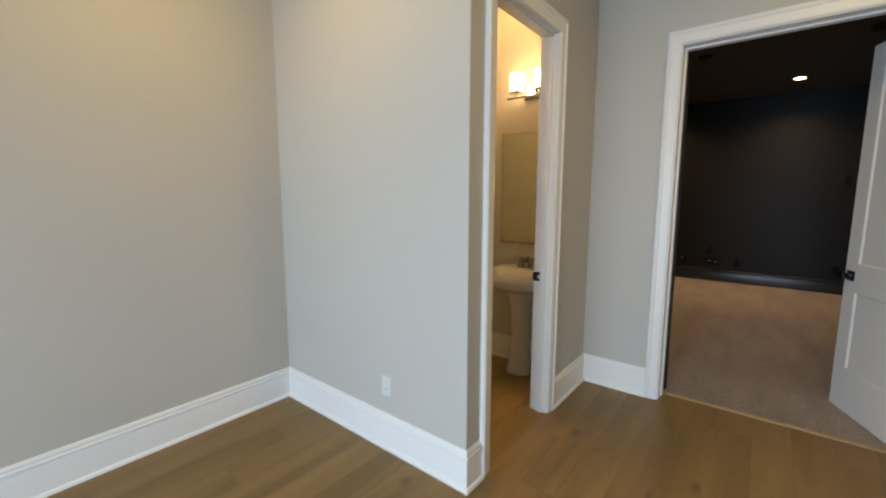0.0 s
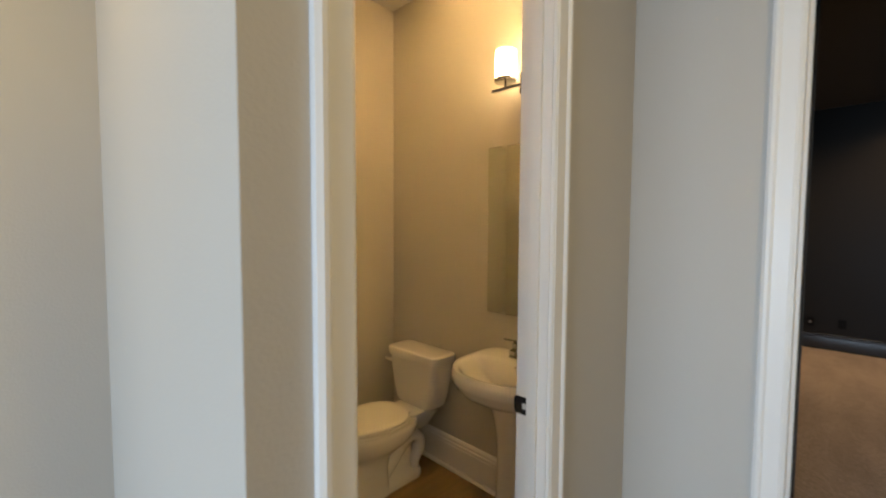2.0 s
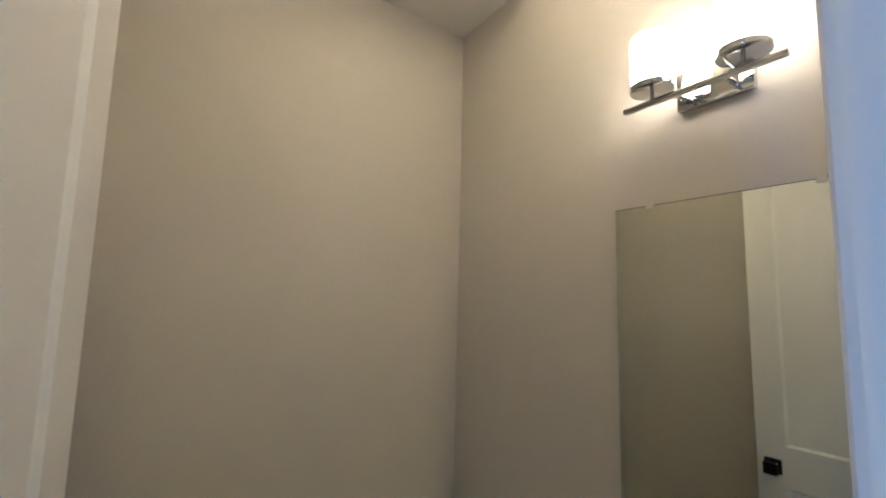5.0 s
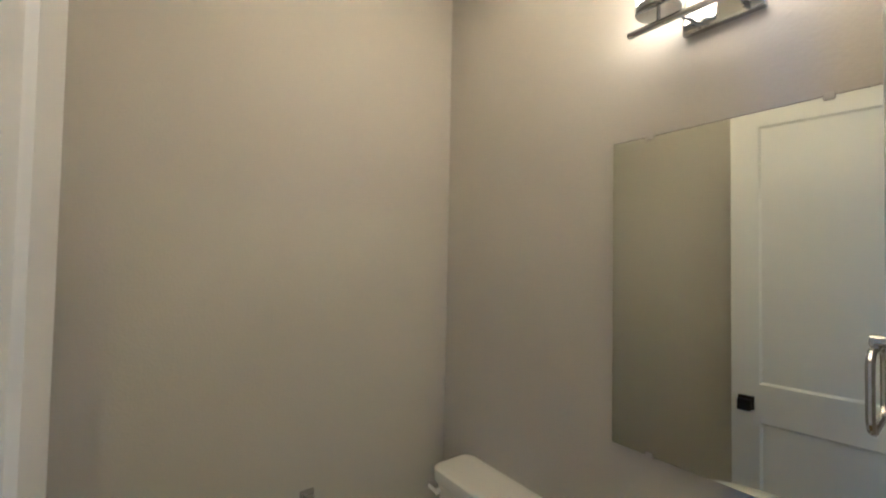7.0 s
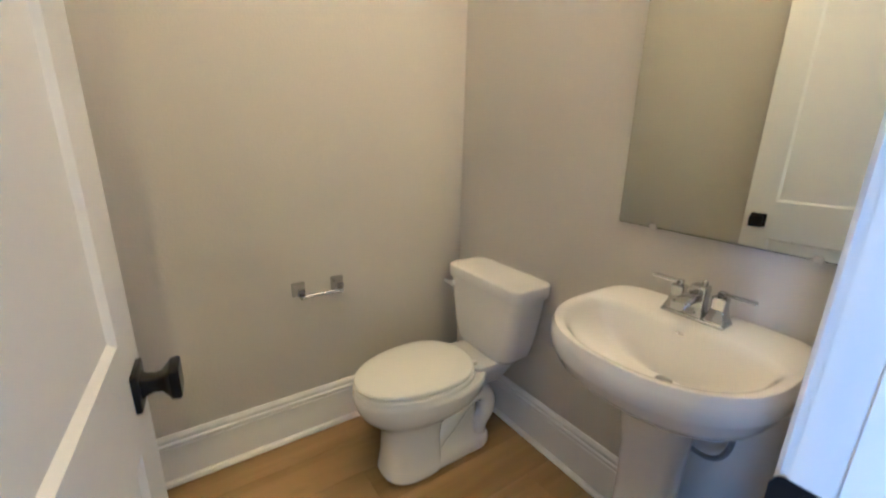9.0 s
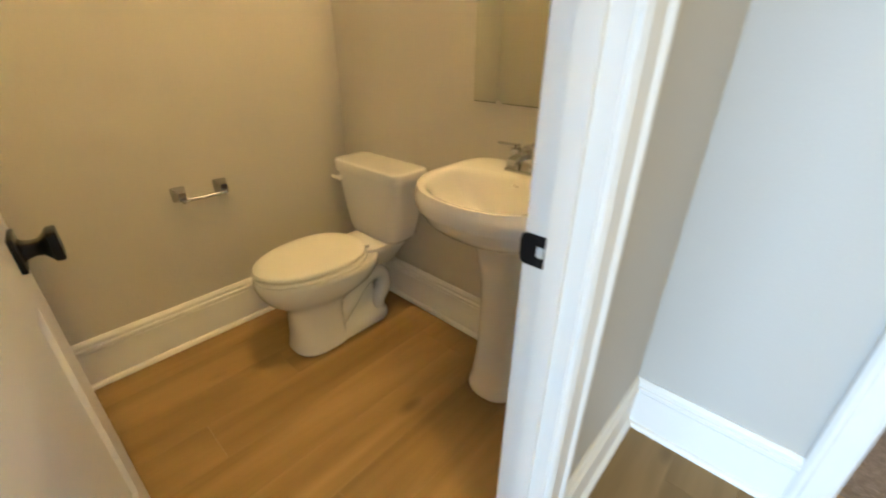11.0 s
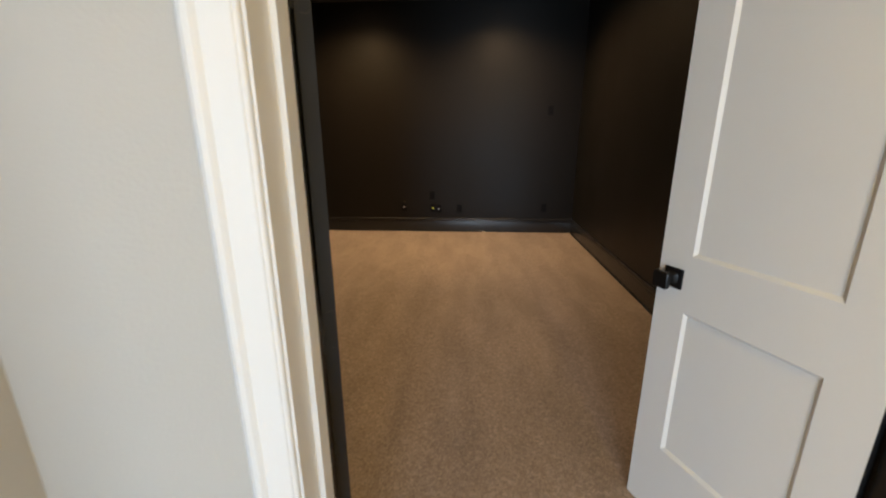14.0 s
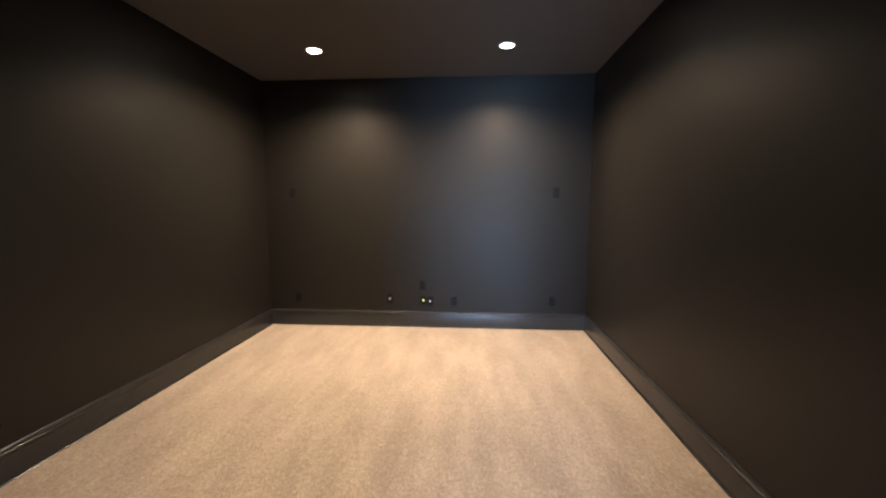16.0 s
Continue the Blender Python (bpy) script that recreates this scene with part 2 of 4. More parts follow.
def box(bm, x0, x1, y0, y1, z0, z1):
    v = [bm.verts.new(p) for p in ((x0, y0, z0), (x1, y0, z0), (x1, y1, z0), (x0, y1, z0), (x0, y0, z1), (x1, y0, z1), (x1, y1, z1), (x0, y1, z1))]
    for f in ((3, 2, 1, 0), (4, 5, 6, 7), (0, 1, 5, 4), (1, 2, 6, 5), (2, 3, 7, 6), (3, 0, 4, 7)):
        bm.faces.new([v[i] for i in f])
    return bm


def boxes(*args, bevel=0.0, seg=2):
    bm = bmesh.new()
    for a in args:
        box(bm, *a)
    if bevel:
        bmesh.ops.bevel(bm, geom=bm.edges[:], offset=bevel, segments=seg, affect="EDGES", profile=0.5)
    return bm


def loft(bm, rings, cap0=True, cap1=True):
    rows = [[bm.verts.new(p) for p in r] for r in rings]
    n = len(rows[0])
    for a, b in zip(rows, rows[1:]):
        for i in range(n):
            bm.faces.new((a[i], a[(i + 1) % n], b[(i + 1) % n], b[i]))
    if cap0:
        bm.faces.new(rows[0][::-1])
    if cap1:
        bm.faces.new(rows[-1])
    return bm


def circle(cx, cy, z, r, n=24):
    return [(cx + r * math.cos(2 * math.pi * i / n), cy + r * math.sin(2 * math.pi * i / n), z) for i in range(n)]


def turned(profile, n=28, cx=0, cy=0):
    """A lathe shape from (radius, height) pairs."""
    return loft(bmesh.new(), [circle(cx, cy, z, max(r, 0.0005), n) for r, z in profile])


def tube(bm, pts, r, n=10):
    pts = [Vector(p) for p in pts]
    rings = []
    side = None
    for i, p in enumerate(pts):
        d = (pts[min(i + 1, len(pts) - 1)] - pts[max(i - 1, 0)]).normalized()
        if side is None:
            side = d.orthogonal().normalized()
        side = (side - d * side.dot(d)).normalized()
        up = d.cross(side)
        rad = r[i] if isinstance(r, (list, tuple)) else r
        rings.append([p + (side * math.cos(2 * math.pi * k / n) + up * math.sin(2 * math.pi * k / n)) * rad for k in range(n)])
    return loft(bm, rings)


def smooth_path(pts, n=6):
    """Points of a soft curve through the given ones."""
    pts = [Vector(p) for p in pts]
    out = []
    for i in range(len(pts) - 1):
        a, b, c, d = pts[max(i - 1, 0)], pts[i], pts[i + 1], pts[min(i + 2, len(pts) - 1)]
        for k in range(n):
            t = k / n
            out.append(0.5 * ((2 * b) + (c - a) * t + (2 * a - 5 * b + 4 * c - d) * t * t + (3 * b - a - 3 * c + d) * t ** 3))
    return out + [pts[-1]]


def oval(cx, cy, z, hw, back, front, e_back=2.4, e_front=2.0, n=48):
    """A ring with its own depth and fullness behind (+y) and in front (-y)."""
    ring = []
    for i in range(n):
        a = 2 * math.pi * i / n
        c, s = math.cos(a), math.sin(a)
        e = e_back if s > 0 else e_front
        d = back if s > 0 else front
        ring.append((cx + hw * math.copysign(abs(c) ** (2 / e), c), cy + d * math.copysign(abs(s) ** (2 / e), s), z))
    return ring


def rounded(cx, cy, z, hx, hy, r, n=6):
    ring = []
    for qx, qy, a0 in ((1, 1, 0), (-1, 1, 90), (-1, -1, 180), (1, -1, 270)):
        for k in range(n + 1):
            a = radians(a0 + 90 * k / n)
            ring.append((cx + qx * (hx - r) + r * math.cos(a), cy + qy * (hy - r) + r * math.sin(a), z))
    return ring


def sweep(path, profile):
    """A moulding along a path on the floor plan, with mitred corners; profile pairs are (out from the wall, height), the room lies to the right."""
    bm = bmesh.new()
    p = [Vector(a) for a in path]
    rows = []
    for i, q in enumerate(p):
        dirs = []
        if i:
            dirs.append((q - p[i - 1]).normalized())
        if i < len(p) - 1:
            dirs.append((p[i + 1] - q).normalized())
        normals = [Vector((d.y, -d.x)) for d in dirs]
        nsum = sum(normals, Vector((0, 0)))
        nsum = nsum / nsum.dot(normals[0])
        rows.append([(q.x + nsum.x * o, q.y + nsum.y * o, z) for o, z in profile])
    return loft(bm, rows)


def casing_mesh(a0, a1, top, place, profile):
    """Door casing round an opening, mitred; place(along, out, z) puts a point on its wall."""
    rows = []
    for a, s, z in ((a0, -1, 0.0), (a0, -1, top), (a1, 1, top), (a1, 1, 0.0)):
        rows.append([place(a + s * u, v, z if z == 0 else z + u) for u, v in profile])
    return loft(bmesh.new(), rows)


BASE_PROFILE = [(0.0, 0.0), (0.028, 0.0), (0.028, 0.008), (0.025, 0.015), (0.019, 0.020), (0.014, 0.021), (0.014, 0.150), (0.013, 0.156), (0.010, 0.158),
                (0.010, 0.163), (0.019, 0.167), (0.021, 0.174), (0.019, 0.181), (0.013, 0.184), (0.013, 0.190), (0.015, 0.196), (0.013, 0.203), (0.008, 0.208), (0.006, BASE_H), (0.0, BASE_H)]
CASE_PROFILE = [(0.005, 0.0), (0.005, 0.009), (0.008, 0.012), (0.012, 0.012), (0.015, 0.015), (0.062, 0.017), (0.066, 0.022), (0.070, 0.025), (0.080, 0.025), (0.084, 0.022), (CASE + 0.005, 0.018), (CASE + 0.005, 0.0)]

# ---- structure ----


def wall(name, axis, lo, hi, outline, mat_lo, mat_hi, label):
    """A wall of real thickness: an outline of (along, z) pairs pushed from lo to hi on the given axis."""
    bm = bmesh.new()
    put = (lambda a, w, z: (w, a, z)) if axis == "x" else (lambda a, w, z: (a, w, z))
    r0 = [bm.verts.new(put(a, lo, z)) for a, z in outline]
    r1 = [bm.verts.new(put(a, hi, z)) for a, z in outline]
    f0, f1 = bm.faces.new(r0), bm.faces.new(r1)
    f1.material_index = 1
    n = len(r0)
    for i in range(n):
        bm.faces.new((r0[i], r0[(i + 1) % n], r1[(i + 1) % n], r1[i]))
    return tagged(part(name, bm, [mat_lo, mat_hi], smooth=False), label, "wall", kind="structure")


def rect(a0, a1):
    return [(a0, 0), (a1, 0), (a1, CEIL), (a0, CEIL)]


def with_door(a0, a1, d0, d1, head):
    return [(a0, 0), (d0, 0), (d0, head), (d1, head), (d1, 0), (a1, 0), (a1, CEIL), (a0, CEIL)]


J = 0.019   # jamb board
wall("wall_hall_west", "x", A_X - 0.13, A_X, rect(HALL_S - 0.13, B_OUT), GREIGE, GREIGE, "unseen greige wall added to close off the hall's east end with white baseboard")
wall("wall_powder_south", "y", B_OUT, B_IN, rect(A_X - 0.13, 0), GREIGE, GREIGE, "greige painted drywall between hall and powder room")
wall("wall_powder_east", "x", D_IN, 0, with_door(B_IN, 0, P_Y0 - J, P_Y1 + J, HEAD + J), GREIGE, GREIGE, "greige painted wall with the powder room doorway")
wall("wall_powder_west", "x", TP_X - 0.13, TP_X, rect(B_IN, 0), GREIGE, GREIGE, "greige painted wall behind the paper holder")
wall("wall_theatre_south", "y", 0, T_FACE, with_door(TH_W - 0.13, HALL_E + 0.13, T_X0 - J, T_X1 + J, HEAD + J), GREIGE, DARK, "wall painted greige on the hall side and charcoal inside")
# unseen wall added to close the hall; its real east end is unknown
wall("wall_hall_east_closure", "x", HALL_E, HALL_E + 0.13, rect(HALL_S - 0.13, 0), GREIGE, GREIGE, "unseen greige wall added to close off the hall's east end")
wall("wall_theatre_west", "x", TH_W - 0.13, TH_W, rect(T_FACE, TH_N), DARK, DARK, "charcoal painted theatre room wall with an eggshell sheen")
wall("wall_theatre_east", "x", TH_E, TH_E + 0.13, rect(T_FACE, TH_N), DARK, DARK, "charcoal painted theatre room wall with an eggshell sheen")
wall("wall_theatre_north", "y", TH_N, TH_N + 0.13, rect(TH_W - 0.13, TH_E + 0.13), DARK, DARK, "charcoal painted theatre end wall with wall plates")
wx0, wx1, wz0, wz1 = WIN
sw = part("wall_hall_south", boxes((A_X, wx0, HALL_S - 0.13, HALL_S, 0, CEIL), (wx1, HALL_E, HALL_S - 0.13, HALL_S, 0, CEIL),
                                   (wx0, wx1, HALL_S - 0.13, HALL_S, 0, wz0), (wx0, wx1, HALL_S - 0.13, HALL_S, wz1, CEIL)), GREIGE, smooth=False)
tagged(sw, "greige painted wall with the window opening that lights the hall", "wall", kind="structure")

c = part("ceiling_hall", boxes((A_X - 0.13, HALL_E + 0.13, HALL_S - 0.13, B_OUT, CEIL, CEIL + 0.12), (0, HALL_E + 0.13, B_OUT, 0, CEIL, CEIL + 0.12)), CEILING, smooth=False)
tagged(c, "white painted hall ceiling", "ceiling", kind="structure")
c = part("ceiling_powder", boxes((TP_X - 0.13, 0, B_OUT, 0, CEIL, CEIL + 0.12)), CEILING, smooth=False)
tagged(c, "white painted powder room ceiling", "ceiling", kind="structure")
c = part("ceiling_theatre", boxes((TH_W - 0.13, TH_E + 0.13, 0, TH_N + 0.13, CEIL, CEIL + 0.12)), DARKCEIL, smooth=False)
tagged(c, "charcoal painted theatre ceiling", "ceiling", kind="structure")


def baseboard(path, material, label):
    return tagged(part("baseboard", sweep(path, BASE_PROFILE), material), label, "baseboard", kind="structure")


WB = "tall white baseboard with moulded cap and shoe"
baseboard([(A_X, HALL_S), (A_X, B_OUT), (0, B_OUT), (0, P_Y0 - CASE - 0.005)], TRIM, WB)
baseboard([(0, P_Y1 + CASE + 0.005), (0, 0), (T_X0 - CASE - 0.005, 0)], TRIM, WB)
baseboard([(T_X1 + CASE + 0.005, 0), (HALL_E, 0), (HALL_E, HALL_S), (A_X, HALL_S)], TRIM, WB)
baseboard([(D_IN, B_IN), (TP_X, B_IN), (TP_X, 0), (D_IN, 0), (D_IN, P_Y1 + CASE + 0.005)], TRIM, WB)
baseboard([(T_X0 - CASE - 0.005, T_FACE), (TH_W, T_FACE), (TH_W, TH_N), (TH_E, TH_N), (TH_E, T_FACE), (T_X1 + CASE + 0.005, T_FACE)], DARKTRIM,
          "tall charcoal baseboard with a semi-gloss moulded cap")

for nm, a0, a1, place, material in (
        ("trim_powder_hall_side", P_Y0, P_Y1, lambda a, v, z: (v, a, z), TRIM),
        ("trim_powder_inside", P_Y0, P_Y1, lambda a, v, z: (D_IN - v, a, z), TRIM),
        ("trim_theatre_hall_side", T_X0, T_X1, lambda a, v, z: (a, -v, z), TRIM),
        ("trim_theatre_inside", T_X0, T_X1, lambda a, v, z: (a, T_FACE + v, z), DARKTRIM)):
    tagged(part(nm, casing_mesh(a0, a1, HEAD, place, CASE_PROFILE), material), "moulded door casing with mitred corners", "door casing", kind="structure")

# door jambs: boards, then stops
jp = thing("trim_powder_jamb", "white painted door jamb with stop", "door jamb", kind="structure")
part("jamb_board", boxes((D_IN, 0, P_Y0 - J, P_Y0, 0, HEAD), (D_IN, 0, P_Y1, P_Y1 + J, 0, HEAD), (D_IN, 0, P_Y0 - J, P_Y1 + J, HEAD, HEAD + J)), TRIM, jp, smooth=False)
part("stop", boxes((D_IN + 0.040, D_IN + 0.076, P_Y0, P_Y0 + 0.012, 0, HEAD), (D_IN + 0.040, D_IN + 0.076, P_Y1 - 0.012, P_Y1, 0, HEAD),
                   (D_IN + 0.040, D_IN + 0.076, P_Y0 + 0.012, P_Y1 - 0.012, HEAD - 0.012, HEAD)), TRIM, jp, smooth=False)
SPLIT = T_FACE - 0.042
jt = thing("trim_theatre_jamb", "door jamb painted white to the stop and charcoal beyond", "door jamb", kind="structure")
part("jamb_board", boxes((T_X0 - J, T_X0, 0, SPLIT, 0, HEAD), (T_X1, T_X1 + J, 0, SPLIT, 0, HEAD), (T_X0 - J, T_X1 + J, 0, SPLIT, HEAD, HEAD + J)), TRIM, jt, smooth=False)
part("stop", boxes((T_X0, T_X0 + 0.012, SPLIT - 0.045, SPLIT, 0, HEAD), (T_X1 - 0.012, T_X1, SPLIT - 0.045, SPLIT, 0, HEAD),
                   (T_X0 + 0.012, T_X1 - 0.012, SPLIT - 0.045, SPLIT, HEAD - 0.012, HEAD)), TRIM, jt, smooth=False)
part("rebate_board", boxes((T_X0 - J, T_X0, SPLIT, T_FACE, 0, HEAD), (T_X1, T_X1 + J, SPLIT, T_FACE, 0, HEAD), (T_X0 - J, T_X1 + J, SPLIT, T_FACE, HEAD, HEAD + J)),
     DARKTRIM, jt, "charcoal painted rebate", smooth=False)

for hz in (0.357, 0.168):
    part("hinge_plate", boxes((T_X1 - 0.0022, T_X1 - 0.0004, SPLIT + 0.010, SPLIT + 0.034, hz - 0.028, hz + 0.028), bevel=0.0008), BRONZE, jt, "bare bronze hinge plate")

# ---- doors ----
STILE, RAIL_B, LOCK_0, LOCK_1, RAIL_T = 0.114, 0.300, 0.826, 1.013, 0.125


def knob(parent, x, z, y, side, material):
    """Square rosette and flared square knob; side is the way it points along y."""
    rose = part("rosette", boxes((x - 0.033, x + 0.033, min(y, y + side * 0.009), max(y, y + side * 0.009), z - 0.033, z + 0.033), bevel=0.002), material, parent, "matte black square rosette")
    rings = []
    for d, h in ((0.008, 0.020), (0.014, 0.015), (0.026, 0.0125), (0.036, 0.014), (0.044, 0.021), (0.049, 0.027), (0.060, 0.028), (0.063, 0.026)):
        rings.append([(px, y + side * d, pz) for px, pz, _ in rounded(x, z, 0, h, h, h * 0.25, 3)])
    part("knob", loft(bmesh.new(), rings), material, parent, "matte black flared square knob")
    return rose


def door_leaf(name, label, w, m, front, back, hinge_zs, hinge_mat, hinge_label, knob_z, flip=False):
    """A two-panel shaker leaf. Local x runs from the hinge to the free edge, the hinge pin is at the origin,
    and the front face looks to -y (or to +y when flipped) of the closed leaf."""
    th, h, z0 = 0.035, HEAD - 0.014, 0.011
    s = 1 if flip else -1
    ob = thing(name, label, "door", m, kind="structure")
    bm = bmesh.new()
    xs, zs = (0.003, STILE, w - STILE, w), (z0, RAIL_B, LOCK_0, LOCK_1, h - RAIL_T, h)
    y_back, y_front = 0.0, s * th
    for y, out, idx in ((y_front, s, 0), (y_back, -s, 1)):
        for i in range(3):
            for k in range(5):
                q = [(xs[i], zs[k]), (xs[i + 1], zs[k]), (xs[i + 1], zs[k + 1]), (xs[i], zs[k + 1])]
                if i == 1 and k in (1, 3):
                    g, d = 0.011, 0.009
                    inner = [(xs[1] + g, zs[k] + g), (xs[2] - g, zs[k] + g), (xs[2] - g, zs[k + 1] - g), (xs[1] + g, zs[k + 1] - g)]
                    vo = [bm.verts.new((a, y, b)) for a, b in q]
                    vi = [bm.verts.new((a, y - out * d, b)) for a, b in inner]
                    for e in range(4):
                        bm.faces.new((vo[e], vo[(e + 1) % 4], vi[(e + 1) % 4], vi[e])).material_index = idx
                else:
                    bm.faces.new([bm.verts.new((a, y, b)) for a, b in q]).material_index = idx
    ends = ((xs[0], xs[0], z0, h), (w, w, z0, h))
    for a, b, c0, c1 in ends:
        bm.faces.new([bm.verts.new(p) for p in ((a, y_back, c0), (a, y_front, c0), (a, y_front, c1), (a, y_back, c1))]).material_index = 1
    for zz in (z0, h):
        bm.faces.new([bm.verts.new(p) for p in ((xs[0], y_back, zz), (w, y_back, zz), (w, y_front, zz), (xs[0], y_front, zz))]).material_index = 1
    bmesh.ops.remove_doubles(bm, verts=bm.verts[:], dist=0.0002)
    part("slab", bm, [front, back], ob, smooth=False)
    for c0, c1, nm in ((RAIL_B, LOCK_0, "lower_panel"), (LOCK_1, h - RAIL_T, "upper_panel")):
        bp = boxes((STILE + 0.009, w - STILE - 0.009, min(s * 0.0088, s * (th - 0.0088)), max(s * 0.0088, s * (th - 0.0088)), c0 + 0.009, c1 - 0.009))
        bp.normal_update()
        for f in bp.faces:
            f.material_index = 0 if f.normal.y * s > 0.5 else 1
        part(nm, bp, [front, back], ob, smooth=False)
    knob(ob, w - 0.062, knob_z, y_front, s, BLACK)
    knob(ob, w - 0.062, knob_z, y_back, -s, BLACK)
    part("latch_plate", boxes((w, w + 0.0015, min(s * 0.006, s * 0.029), max(s * 0.006, s * 0.029), knob_z - 0.028, knob_z + 0.028)), BLACK, ob, smooth=False)
    for hz in hinge_zs:
        hb = tube(bmesh.new(), [(-0.004, -s * 0.010, hz - 0.0445), (-0.004, -s * 0.010, hz + 0.0445)], 0.0065, 12)
        # leaf on the door's edge, with rounded corners
        ring = [(0.0015, s * (0.004 + p[0]), p[1]) for p in rounded(0.0060, hz, 0, 0.0210, 0.0445, 0.010, 4)]
        mor = [[(xx, s * (0.004 + p[0]), p[1]) for p in rounded(0.0135, hz, 0, 0.0149, 0.0459, 0.011, 4)] for xx in (0.0026, 0.0035)]
        part("mortise", loft(bmesh.new(), mor), DARKGAP, ob, "thin dark line round the hinge")
        ring2 = [(0.0032, p[1], p[2]) for p in ring]
        loft(hb, [ring, ring2])
        hinge = part("hinge", hb, hinge_mat, ob, hinge_label)
        for dz in (-0.030, 0.0, 0.030):
            sc = loft(bmesh.new(), [[(x, s * (0.017 if dz else 0.024) + 0.0046 * math.cos(a * math.pi / 5), hz + dz + 0.0046 * math.sin(a * math.pi / 5)) for a in range(10)] for x in (0.0016, 0.0008)])
            part("screw", sc, NICKEL if hinge_mat is TRIM else hinge_mat, hinge)
    return ob


HINGE_ZS = (0.25, 0.955, 1.640, 2.2)


def closed_to_open(px, py, angle):
    return pose(px, py, 0, 0, 0, angle)


door_leaf("door_1", "white two-panel powder room door standing open inward with black knob", 0.716, closed_to_open(D_IN - 0.017, P_Y0 + 0.017, 174.9), DOORWHITE, DOORWHITE,
          HINGE_ZS, TRIM, "hinge painted white", 0.915)
door_leaf("door_2", "white two-panel double door leaf with charcoal edges, standing half open", 0.612, closed_to_open(T_X1 + 0.016, T_FACE + 0.022, 112.5), DOORWHITE, DARKTRIM,
          HINGE_ZS, DARKTRIM, "charcoal painted hinge", 0.93, flip=True)
door_leaf("door_3", "double door leaf swung back inside the theatre room, charcoal edge showing", 0.602, closed_to_open(T_X0 - 0.002, T_FACE + 0.022, 140), DOORWHITE, DARKTRIM,
          HINGE_ZS, DARKTRIM, "charcoal painted hinge", 0.93)

# strike plate on the powder jamb
sp = thing("strike_plate", "matte black strike plate on the white powder room jamb", "strike plate", pose(-0.090, P_Y1, 0.93))
bm = bmesh.new()
loft(bm, [[(p[0], y, p[1]) for p in rounded(-0.004, 0, 0, 0.027, 0.030, 0.011, 5)] for y in (0.0, -0.0022)])
part("plate", bm, BLACK, sp)
part("lip", boxes((-0.033, -0.026, -0.0018, 0.004, -0.016, 0.016), bevel=0.0008), BLACK, sp)
part("latch_hole", boxes((0.001, 0.015, -0.0032, -0.0024, -0.010, 0.010)), WHITEPLASTIC, sp, "pale latch opening", smooth=False)
for dz in (-0.021, 0.021):
    part("screw", loft(bmesh.new(), [[(0.0035 * math.cos(k), y, dz + 0.0035 * math.sin(k)) for k in (0, 1.05, 2.1, 3.14, 4.19, 5.24)] for y in (-0.0023, -0.0030)]), BLACK, sp)

# ---- powder room things ----


